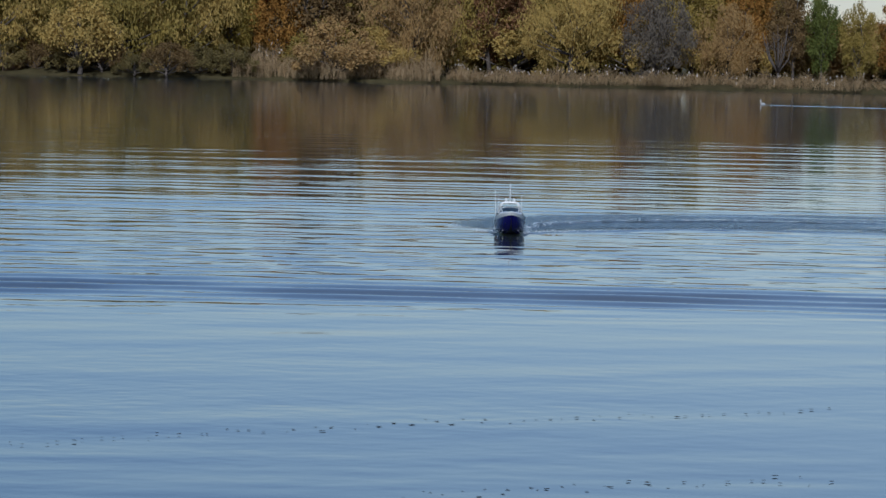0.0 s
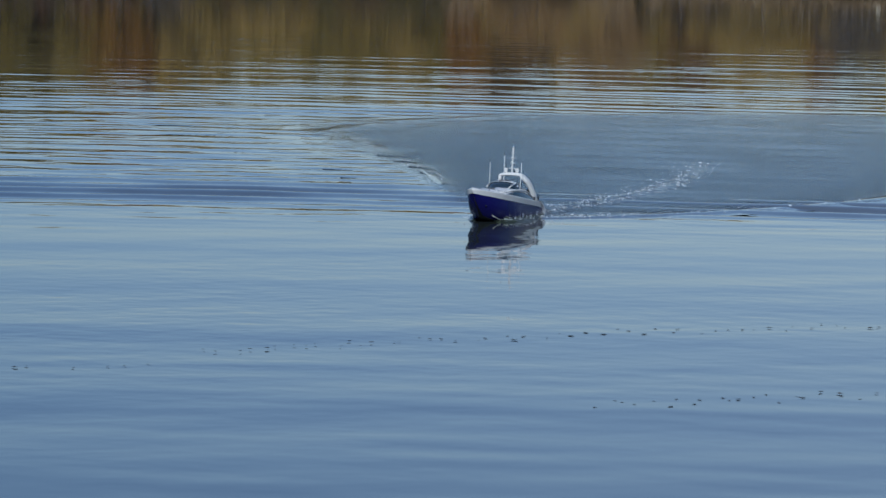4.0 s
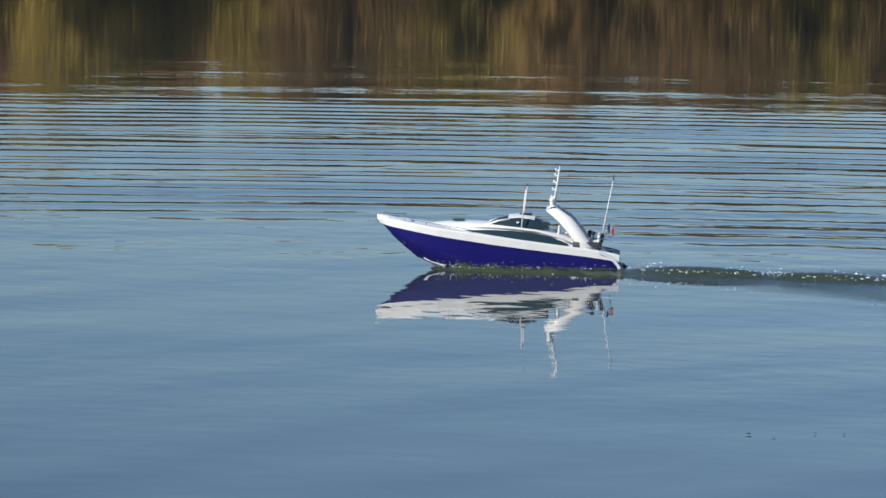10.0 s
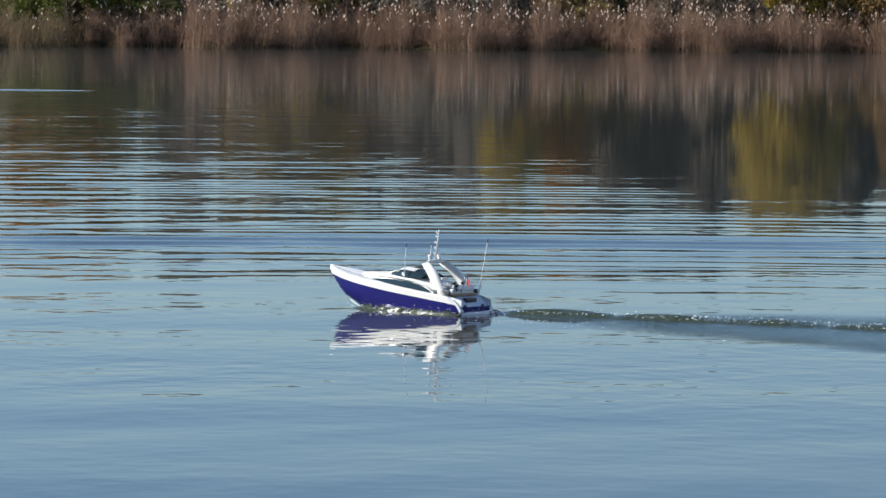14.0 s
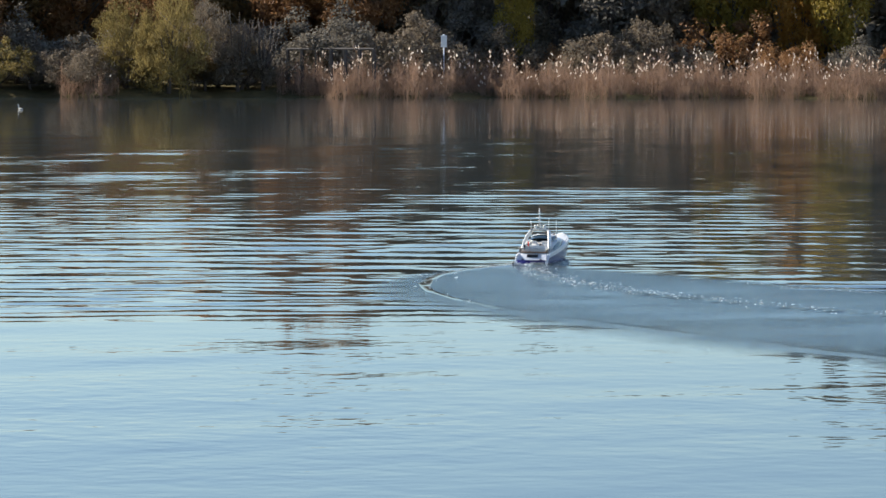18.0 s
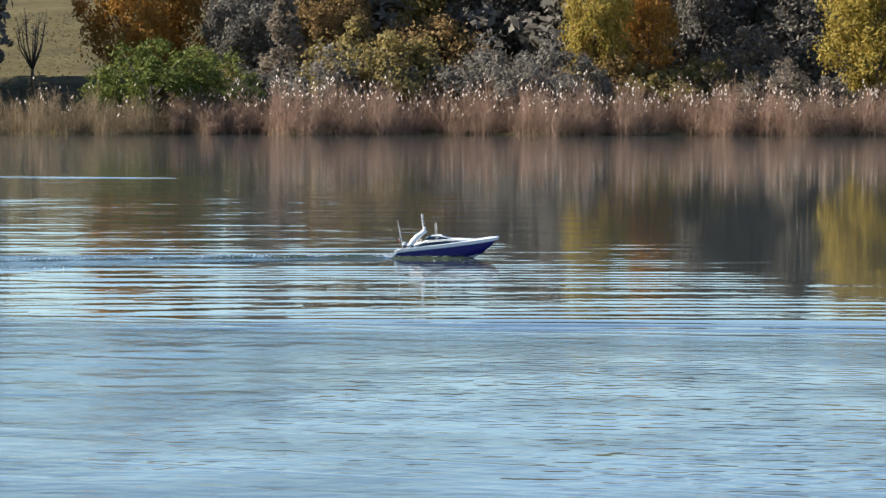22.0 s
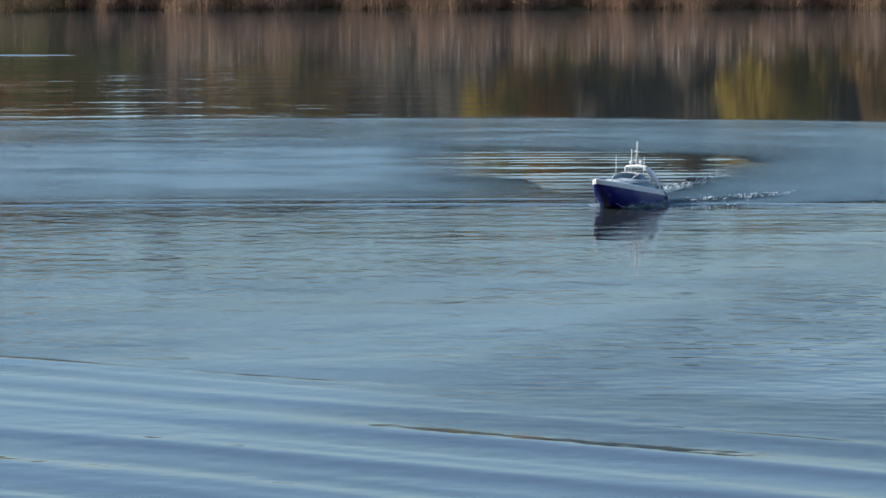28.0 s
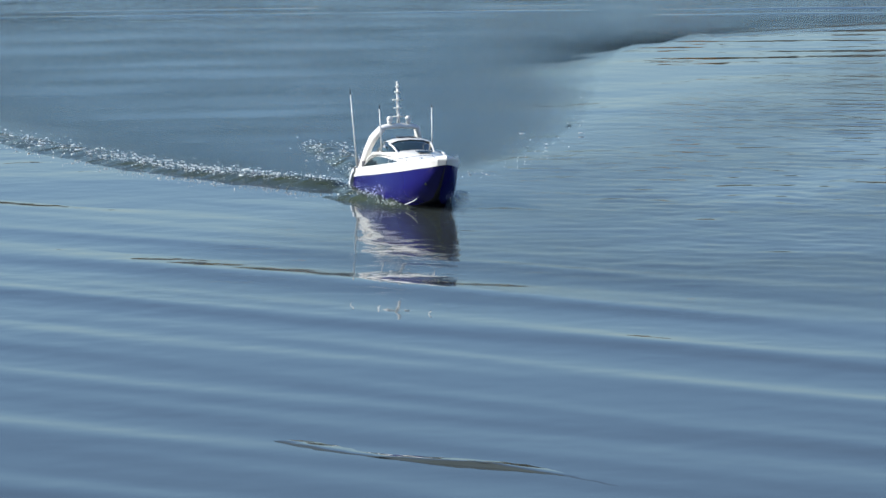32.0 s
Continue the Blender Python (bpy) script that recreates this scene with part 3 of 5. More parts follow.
def reed_bed(az0, az1, front, depth, tall, mat, density, plumes, seed, label, ragged=0.5, hump=(0.0, 1.0, 0.0)):
    """A belt of reeds along the water's edge: stalks with drooping blades, and feathery plumes."""
    rng = np.random.default_rng(seed)
    width = radians(az1 - az0) * 180
    n = int(width * depth * density * 2.6)
    az = rng.uniform(az0, az1, n)
    back = front + depth * rng.random(n) ** 1.2
    edge = np.array([shore(a) for a in az]) + back
    x, y = edge * np.sin(np.radians(az)), edge * np.cos(np.radians(az))
    z = np.array([land(a, r) for a, r in zip(az, edge)])
    z = np.maximum(z, -0.25)
    keep = rng.random(n) < 0.8 + 0.2 * np.sin(az * 37 + back * 2.1 + seed) * np.sin(az * 11.3 - back + seed)
    az, back, edge, x, y, z = (q[keep] for q in (az, back, edge, x, y, z))
    n = len(az)
    wave = 1 + ragged * (0.5 * np.sin(az * 9.1 + seed) + 0.5 * np.sin(az * 23.7 + 2 * seed) + 0.4 * np.sin(az * 61 + seed))
    ht = tall * wave * rng.uniform(0.35, 1.08, n) * (0.75 + 0.25 * np.clip((back - front) / 1.2, 0, 1))
    ht = np.maximum(ht * (1 + hump[2] * (np.exp(-((az - hump[0]) / hump[1]) ** 2) - 0.4)), 0.25)
    lean = rng.normal(0, 0.11, (n, 2)) * ht[:, None]
    turn = rng.uniform(0, math.pi, n)
    dx, dy = np.cos(turn) * 0.010, np.sin(turn) * 0.010
    base = np.stack([x, y, z], 1)
    vs, fs = [], []

    def strip(a, b, w0, w1):
        k = sum(len(q) for q in vs)
        off = np.stack([dx, dy, np.zeros(n)], 1)
        vs.append(np.stack([a - off * w0, a + off * w0, b + off * w1, b - off * w1], 1).reshape(-1, 3))
        fs.append(np.arange(4 * n).reshape(-1, 4) + k)
    mid = base + np.concatenate([lean * 0.3, (ht * 0.55)[:, None]], 1)
    tip = base + np.concatenate([lean, ht[:, None]], 1)
    strip(base, mid, 1.0, 0.9)
    strip(mid, tip, 0.9, 0.35)
    for k in range(7):
        t = rng.uniform(0.2, 0.98, n)[:, None]
        s = base + (tip - base) * t
        a = rng.uniform(0, 6.28, n)
        ln = rng.uniform(0.15, 0.42, n)
        e = s + np.stack([np.cos(a) * ln, np.sin(a) * ln, rng.uniform(-0.15, 0.35, n)], 1)
        strip(s, e, 1.2, 0.3)
    me = array_mesh("reed_bed", np.concatenate(vs), np.concatenate(fs), mat)
    ob = tagged(new("reed_bed", me), label, "reeds", kind="stuff")
    pick = np.nonzero((rng.random(n) < plumes * 1.6) & (ht > 0.86 * tall * wave))[0]
    if len(pick):
        c = tip[pick]
        m = len(pick)
        droop = rng.normal(0, 0.05, (m, 2))
        ln, wd = rng.uniform(0.10, 0.20, m), rng.uniform(0.025, 0.05, m)
        up = np.stack([droop[:, 0], droop[:, 1], ln], 1)
        a = rng.uniform(0, 6.28, m)
        s1 = np.stack([np.cos(a) * wd, np.sin(a) * wd, 0 * a], 1)
        s2 = np.stack([-np.sin(a) * wd, np.cos(a) * wd, 0 * a], 1)
        low, high = c - up * 0.35, c + up * 0.65
        v = np.stack([low, c + s1, high, c - s1, low, c + s2, high, c - s2], 1).reshape(-1, 3)
        put("plumes", array_mesh("plumes", v, np.arange(len(v)).reshape(-1, 4), PLUME), ob, "pale feathery reed plumes")
    return ob


# (bearing, metres behind the edge, habit, colour, height, width)
def far_trees():
    left = [
        (-33.0, 9, "tall", "rust", 6.6, 1.0), (-32.2, 12, "tall", "brown", 6.8, 1.1), (-31.4, 13, "tall", "rust", 6.6, 1.1), (-30.4, 12, "round", "rust", 6.2, 1.0), (-29.4, 13, "tall", "brown", 6.6, 1.0),
        (-30.8, 2, "willow", "moss", 3.9, 0.8), (-30.2, 1.5, "willow", "moss", 4.3, 0.85), (-29.7, 2.2, "willow", "grey", 3.8, 0.8), (-29.2, 2, "shrub", "grey", 2.6, 0.9),
        (-28.4, 11, "round", "rust", 7.0, 0.9), (-27.5, 12, "round", "rust", 7.4, 0.8), (-27.0, 15, "tall", "dark", 8.5, 1.0), (-26.5, 13, "conifer", "grey", 7.5, 1.0),
        (-25.9, 12, "round", "dark", 7.0, 0.9), (-25.4, 9, "round", "yellow", 5.4, 0.5), (-24.8, 13, "conifer", "grey", 8.0, 1.1), (-24.1, 14, "conifer", "dark", 8.5, 1.1)]
    middle = [
        (-23.3, 12, "conifer", "grey", 8.1, 1.0), (-22.4, 10, "round", "yellow", 7.7, 0.75), (-21.4, 10, "round", "orange", 6.8, 0.7), (-20.9, 11, "round", "yellow", 8.1, 0.6),
        (-20.0, 14, "conifer", "dark", 8.4, 1.3), (-19.2, 14, "conifer", "dark", 8.1, 1.2), (-18.6, 10, "round", "rust", 6.5, 0.6), (-17.8, 13, "conifer", "dark", 8.4, 1.3),
        (-17.2, 14, "conifer", "dark", 8.1, 1.2), (-16.1, 10, "conifer", "grey", 7.7, 1.3), (-13.5, 17, "round", "orange", 8.1, 0.8), (-12.8, 17, "round", "orange", 7.9, 0.8), (-13.2, 4, "shrub", "green", 3.5, 1.1), (-12.4, 4.5, "shrub", "green", 3.2, 1.1),
        (-21.5, 16, "conifer", "dark", 10.6, 0.7), (-20.95, 18, "conifer", "dark", 11.8, 0.95), (-20.25, 16, "tall", "dark", 11.6, 0.7), (-19.95, 19, "conifer", "dark", 10.8, 0.7), (-19.2, 16, "conifer", "dark", 11.4, 1.05),
        (-18.8, 18, "tall", "dark", 10.4, 0.6), (-17.85, 16, "conifer", "dark", 10.9, 0.9), (-17.15, 19, "tall", "dark", 10.0, 0.7), (-28.4, 13, "tall", "rust", 10.6, 0.7), (-27.7, 14, "tall", "rust", 10.2, 0.7)]
    right = [
        (-11.9, 12, "round", "dark", 6.0, 0.9), (-11.3, 10, "conifer", "grey", 5.6, 1.2), (-10.7, 13, "round", "brown", 6.6, 0.9), (-10.0, 8, "shrub", "moss", 4.4, 1.0), (-9.2, 9, "shrub", "brown", 4.4, 1.0),
        (-9.6, 15, "round", "moss", 7.7, 1.0), (-8.3, 15, "round", "dark", 7.7, 1.0), (-7.0, 8, "round", "yellow", 8.1, 0.6), (-6.3, 9, "round", "orange", 8.0, 0.55), (-5.6, 12, "round", "dark", 8.4, 0.8),
        (-4.9, 9, "shrub", "grey", 3.8, 1.0), (-4.2, 14, "conifer", "dark", 8.7, 1.1), (-3.5, 15, "conifer", "dark", 8.5, 1.0)]
    bright = [
        (-3.1, 5, "round", "yellow", 8.0, 0.85), (-2.2, 13, "conifer", "dark", 8.0, 1.2), (-1.4, 8, "round", "brown", 6.0, 0.7), (-0.8, 9, "round", "orange", 8.1, 0.65), (-0.2, 8, "round", "moss", 6.2, 0.7),
        (0.5, 13, "conifer", "dark", 8.0, 1.2), (1.2, 13, "conifer", "dark", 7.9, 1.2), (1.9, 9, "round", "grey", 6.2, 0.8), (2.9, 6, "tall", "yellow", 8.0, 0.8), (3.8, 5, "tall", "yellow", 7.9, 0.8),
        (4.6, 2, "round", "olive", 6.5, 0.8), (5.6, 2, "willow", "olive", 6.5, 0.8)]
    for row in left + middle + right + bright:
        plant(*row)
    rng = random.Random(4)
    habits = ("round", "tall", "willow", "round")
    # the stretch that is known by its reflection: broad olive and tan crowns with darker ones between
    az = 6.4
    while az < 76:
        hue = rng.choice(("olive", "brown", "brown", "yellow", "olive", "dark", "rust", "brown", "tan", "olive"))
        if 46 < az < 66.5:
            hue = rng.choice(("yellow", "orange", "tan", "yellow", "rust", "olive", "hazel"))
        elif az > 66.5:
            hue = rng.choice(("rust", "brown", "orange", "rust") if az < 70 else ("orange", "olive", "tan", "orange", "rust"))
        plant(az, rng.uniform(2, 7), rng.choice(habits), hue, rng.uniform(7.8, 9.3) if 7 < az < 60 else rng.uniform(7.0, 8.6), rng.uniform(0.7, 1.0))
        if rng.random() < 0.7:
            plant(az + 0.4, rng.uniform(9, 14), "round", rng.choice(("dark", "dark", "rust", "olive")), rng.uniform(6.5, 8.5), 1.1)
        az += rng.uniform(0.65, 1.1)
    for k in range(16):
        a = -33 - k * 1.5
        plant(a, rng.uniform(3, 10), rng.choice(habits), rng.choice(("rust", "olive", "dark", "tan")), rng.uniform(5, 8.5), 1.0)
    # the willows of the first view
    first = [
        (76.6, 4, "willow", "hazel", 8.0, 1.0), (77.2, 5, "willow", "olive", 8.2, 1.0), (77.9, 0.6, "shrub", "hazel", 3.9, 0.8), (78.5, 5, "willow", "olive", 8.4, 1.0), (79.3, 4, "willow", "hazel", 7.4, 0.9),
        (80.0, 5, "round", "yellow", 7.4, 0.6), (80.6, 4, "round", "orange", 7.2, 0.7), (81.1, 7, "round", "brown", 8.0, 1.0), (81.5, 1.2, "shrub", "tan", 3.2, 1.0), (82.0, 2, "shrub", "hazel", 2.6, 1.1), (82.5, 4, "willow", "tan", 7.2, 0.8)]
    second = [
        (83.1, 5, "willow", "olive", 7.2, 0.8), (83.6, 6, "round", "rust", 7.0, 0.9), (84.0, 8, "round", "yellow", 6.8, 0.6), (84.7, 4, "willow", "hazel", 6.6, 0.9), (85.5, 5, "round", "orange", 6.9, 0.6), (85.9, 2.5, "willow", "grey", 5.0, 0.9),
        (86.4, 5, "round", "olive", 6.8, 0.7), (86.9, 2.5, "willow", "tan", 4.6, 0.9), (87.2, 6, "round", "orange", 6.4, 0.6), (87.8, 4, "round", "brown", 5.6, 0.7), (88.2, 5, "round", "green", 5.6, 0.5), (88.7, 4, "round", "olive", 4.5, 0.7), (89.3, 4, "round", "orange", 5.4, 0.8)]
    for row in first + second:
        plant(*row)
    for k in range(9):
        plant(76.4 + 0.45 * k, rng.uniform(0.2, 1.2), "shrub", rng.choice(("brown", "brown", "moss", "grey")), rng.uniform(1.2, 2.0), 1.1)
    for k in range(11):
        plant(-33.4 + 0.43 * k, rng.uniform(2.0, 3.5), "shrub", rng.choice(("moss", "grey", "brown", "grey")), rng.uniform(1.6, 2.6), 1.0)
    for k in range(12):
        plant(90.2 + k * 1.7, rng.uniform(3, 8), "willow", rng.choice(("olive", "tan", "rust")), rng.uniform(3.6, 6), 1.0)
    for az, back, tall, seed in ((-14.8, 21, 4.0, 3), (4.75, 0.2, 5.0, 8), (5.6, 0.4, 5.0, 9), (-4.4, 5, 2.8, 14), (87.6, 2, 3.4, 21), (-29.25, 1.4, 3.6, 31), (-28.9, 1.8, 3.2, 32), (-10.5, 20, 3.0, 33), (-4.7, 5, 2.6, 34), (-7.6, 6, 2.8, 35)):
        bare_tree(az, back, tall, seed)


def far_reeds():
    words = "dry pinkish-brown reeds along the water's edge"
    sedge = "olive-brown reeds and sedge along the bank"
    reed_bed(-31.7, -30.9, -0.4, 1.6, 1.0, REED, 24, 0.10, 12, words)
    reed_bed(-28.7, -19.0, -0.7, 4.0, 1.15, REED, 22, 0.30, 1, words)
    reed_bed(-19.6, -17.9, 0.3, 3.0, 1.85, REED, 26, 0.16, 2, words, 0.15)
    reed_bed(-18.2, -12.4, -0.7, 4.0, 1.25, REED_OLIVE, 20, 0.10, 3, sedge)
    reed_bed(-12.9, -5.0, -0.7, 4.5, 1.5, REED, 30, 0.2, 4, words, 0.4)
    reed_bed(-5.2, 0.2, -0.7, 4.0, 1.35, REED, 30, 0.2, 5, words, 0.4)
    reed_bed(-0.4, 4.6, -0.7, 6.0, 1.75, REED, 30, 0.2, 6, words, 0.12, (1.6, 1.7, 0.75))
    reed_bed(4.4, 22.0, 0.2, 2.5, 1.1, REED_OLIVE, 12, 0.04, 7, sedge)
    reed_bed(22.0, 64.0, 0.2, 2.0, 1.1, REED, 5, 0.04, 8, words)
    reed_bed(64.0, 77.0, 0.0, 2.5, 1.2, REED, 14, 0.08, 9, words)
    reed_bed(80.0, 82.9, 0.0, 3.5, 1.3, REED_TAN, 22, 0.05, 10, "dry tan reeds at the water's edge", 0.3)
    reed_bed(83.0, 95.0, 0.0, 2.0, 0.6, REED_TAN, 22, 0.16, 11, "low reeds with white plumes at the water's edge", 0.5)


def woods():
    """The close-grown wood behind the bank: far stems and crowns that nobody could count."""
    for az0, az1, near, far, tall, hue, seed, words in (
            (-60, -29.5, 15, 26, 7.0, "rust", 7, "rust-brown close-grown wood behind the bank"), (-29.5, -15.4, 14, 24, 8.6, "dark", 1, "dark close-grown evergreen wood behind the bank"), (-12.0, 6, 14, 24, 7.6, "dark", 2, "dark close-grown evergreen wood behind the bank"),
            (5.5, 64, 7, 20, 8.4, "brown", 3, "brown autumn wood behind the bank"), (62, 77, 9, 20, 7.2, "brown", 6, "brown autumn wood behind the bank"), (76.5, 87.6, 8, 16, 6.4, "olive", 4, "hazel autumn wood behind the bank"), (87.4, 116, 8, 16, 3.2, "tan", 5, "faded autumn wood behind the bank")):
        rng = random.Random(seed)
        lobes = []
        for _ in range(int((az1 - az0) * 75)):
            az, back, t = rng.uniform(az0, az1), rng.uniform(near, far), rng.random() ** 0.8
            crest = tall * (0.86 + 0.14 * math.sin(az * 4.1 + seed) * math.sin(az * 1.3) + 0.10 * math.sin(az * 9.7))
            p = bearing(az, shore(az) + back)
            lobes.append((p.x, p.y, land(az, shore(az) + back) + 0.3 + (crest - 0.6) * t, rng.uniform(0.6, 1.1)))
        tagged(new("woods", leaves_mesh("woods", lobes, 70, 0.33, LEAVES[hue], seed)), words, "woods", kind="stuff")


def undergrowth():
    """Shrubs that close the gaps below the crowns."""
    rng = random.Random(77)
    for az0, az1, hues, lo, hi in ((-34, -16.2, ("dark", "rust", "grey"), 1.8, 3.4), (-12.2, 5, ("moss", "grey", "brown", "dark"), 2.4, 3.6), (5, 76, ("olive", "tan", "olive", "yellow", "rust"), 1.8, 3.4),
                                   (76, 88, ("hazel", "tan", "olive", "hazel"), 2.4, 3.6), (88, 100, ("tan", "olive", "rust"), 1.8, 2.8)):
        az = az0
        while az < az1:
            plant(az, rng.uniform(5.0, 8.5), "shrub", rng.choice(hues), rng.uniform(lo, hi), rng.uniform(0.9, 1.2))
            az += rng.uniform(0.55, 0.95)


def meadow_grass():
    """Dry grass on the slope that shows between the trees."""
    rng = np.random.default_rng(5)
    n = 9000
    az, back = rng.uniform(-17.5, -9.0, n), rng.uniform(5, 60, n)
    r = np.array([shore(a) for a in az]) + back
    base = np.stack([r * np.sin(np.radians(az)), r * np.cos(np.radians(az)), [land(a, q) for a, q in zip(az, r)]], 1)
    ht, turn = rng.uniform(0.03, 0.09, n), rng.uniform(0, 6.28, n)
    side = np.stack([np.cos(turn), np.sin(turn), 0 * turn], 1) * 0.05
    tip = base + np.stack([rng.normal(0, 0.08, n), rng.normal(0, 0.08, n), ht], 1)
    v = np.stack([base - side, base + side, tip + side * 0.6, tip - side * 0.6], 1).reshape(-1, 3)
    tagged(new("meadow_grass", array_mesh("meadow_grass", v, np.arange(4 * n).reshape(-1, 4), LEAVES["meadow"])), "dry yellow-green meadow grass on the slope", "grass", kind="stuff")


far_trees()
meadow_grass()
undergrowth()
woods()
far_reeds()

# ---- the boat ----
XS = [-0.485, -0.44, -0.36, -0.24, -0.10, 0.04, 0.16, 0.27, 0.36, 0.42, 0.465, 0.49, 0.508]


def sheer(x):
    """Half breadth and height of the deck edge."""
    return (float(np.interp(x, [-0.5, -0.3, 0, 0.2, 0.32, 0.4, 0.46, 0.49, 0.508], [0.118, 0.132, 0.138, 0.126, 0.105, 0.079, 0.050, 0.028, 0.0])),
            float(np.interp(x, [-0.5, -0.42, -0.2, 0, 0.3, 0.505], [0.068, 0.088, 0.112, 0.136, 0.172, 0.202])))


def band(x):
    return float(np.interp(x, [-0.5, -0.42, 0, 0.3, 0.47, 0.505], [0.040, 0.058, 0.103, 0.141, 0.170, 0.180]))


def keel(x):
    return float(np.interp(x, [-0.5, 0.0, 0.2, 0.3, 0.36, 0.42, 0.465, 0.505], [-0.05, -0.05, -0.02, 0.012, 0.040, 0.088, 0.128, 0.174]))


def rake(x):
    """How far the deck edge leans out ahead of the stem."""
    k = min(max((x - 0.34) / 0.168, 0), 1)
    return 0.024 * k * k


def boat_hull(boat):
    blue, white, dark = bmesh.new(), bmesh.new(), bmesh.new()
    rb, rw, rd = [], [], []
    for x in XS:
        b, zs = sheer(x)
        zb, zk = band(x), keel(x)
        zc = zk + (zb - zk) * float(np.interp(x, [0.0, 0.2, 0.32], [0.28, 0.15, 0.01]))
        bc = b * float(np.interp(x, [-0.5, 0.1, 0.22, 0.32, 0.40, 0.508], [0.93, 0.88, 0.6, 0.2, 0.08, 0.08]))
        bb = b * float(np.interp(x, [-0.5, 0.2, 0.505], [0.985, 0.96, 0.9]))
        k1, k2 = (float(np.interp(x, [-0.1, 0.25, 0.46], q)) for q in ((0.985, 0.955, 0.93), (0.95, 0.86, 0.74)))
        up, low = (bb * k1, zc + (zb - zc) * 0.62), (bb * k2, zc + (zb - zc) * 0.24)
        rb.append([(x + rake(x) * q, s * p, z) for q, s, p, z in ((0.45, 1, bb, zb), (0.2, 1, *up), (0.05, 1, *low), (0, 1, bc, zc), (0, -1, bc, zc), (0.05, -1, *low), (0.2, -1, *up), (0.45, -1, bb, zb))])
        rd.append([(x, bc * 0.995, zc), (x, bc * 0.5, zc * 0.4 + zk * 0.6), (x, 0, zk), (x, -bc * 0.5, zc * 0.4 + zk * 0.6), (x, -bc * 0.995, zc)])
        rw.append([(x + rake(x) * q, p, z) for q, p, z in ((1, b * 0.93, zs + 0.004), (1, b * 0.99, zs + 0.002), (1, b, zs - 0.003), (0.47, bb + 0.002, zb), (0.45, bb - 0.006, zb))])
    for row in (rb,):
        left, right = [r[:4] for r in row], [r[4:] for r in row]
        loft(blue, left)
        loft(blue, right)
        vs = [blue.verts.new(p) for p in row[0]]
        blue.faces.new(vs)
    loft(dark, rd)
    for s in (1, -1):
        loft(white, [[(p[0], p[1] * s, p[2]) for p in r] for r in rw])
    for bm in (blue, white, dark):
        bmesh.ops.remove_doubles(bm, verts=bm.verts, dist=0.0006)
        bmesh.ops.recalc_face_normals(bm, faces=bm.faces)
    part("hull", blue, BLUE, boat, "glossy dark blue hull sides")
    part("sheer_band", white, WHITE, boat, "white band along the deck edge", False)
    part("hull_bottom", dark, BLACK, boat, "black wet bottom of the hull")
    for s in (1, -1):
        bm = bmesh.new()
        tube(bm, [(x, s * (sheer(x)[0] * 0.62 + 0.002) * float(np.interp(x, [0.2, 0.5], [1.25, 0.6])), keel(x) + (band(x) - keel(x)) * 0.13) for x in (0.18, 0.22, 0.26, 0.30, 0.33)], [0.0018] * 5, 5)
        part("chine_stripe", bm, WHITE, boat, "thin white stripe above the bottom")
    bm = bmesh.new()
    rows = []
    for x in XS[3:]:
        b, z = sheer(x)
        rows.append([(x + rake(x), b * 0.95 * k, z + 0.003 + 0.012 * (1 - k * k)) for k in (-1, -0.6, 0, 0.6, 1)])
    loft(bm, rows)
    bmesh.ops.recalc_face_normals(bm, faces=bm.faces)
    part("foredeck", bm, CREAM, boat, "off-white foredeck")
    # raked stern with side wings and a swim platform
    for s in (1, -1):
        bm = bmesh.new()
        prof = [(-0.40, 0.094), (-0.44, 0.080), (-0.468, 0.058), (-0.488, 0.030), (-0.500, 0.0), (-0.506, -0.02), (-0.492, -0.02), (-0.486, 0.002), (-0.474, 0.030), (-0.452, 0.054), (-0.43, 0.070), (-0.40, 0.080)]
        loft(bm, [[(x, s * 0.131, z) for x, z in prof], [(x, s * 0.108, z) for x, z in prof]], False)
        for y in (0.131, 0.108):
            bm.faces.new([bm.verts.new((x, s * y, z)) for x, z in prof])
        bmesh.ops.recalc_face_normals(bm, faces=bm.faces)
        part("stern_wing", bm, GREY, boat, smooth=False)
    bm = bmesh.new()
    loft(bm, [[(-0.40, y, 0.092), (-0.432, y, 0.078), (-0.462, y, 0.052), (-0.483, y, 0.022), (-0.496, y, -0.02)] for y in (-0.11, -0.05, 0.05, 0.11)])
    bmesh.ops.recalc_face_normals(bm, faces=bm.faces)
    part("transom", bm, GREY, boat, "pale grey raked transom", False)
    for y in (0.07, -0.07):
        bm = ball(bmesh.new(), (-0.470, y, 0.043), 0.011, 0.6)
        part("stern_lamp", bm, BLACK, boat)
    # solid black block painted as the shade inside the cockpit's rear opening
    bm = box(bmesh.new(), -0.440, 0.0, 0.074, 0.028, 0.085, 0.022, 0.003)
    part("stern_opening_shade", bm, BLACK, boat, "black block for the shade in the cockpit opening above the transom")


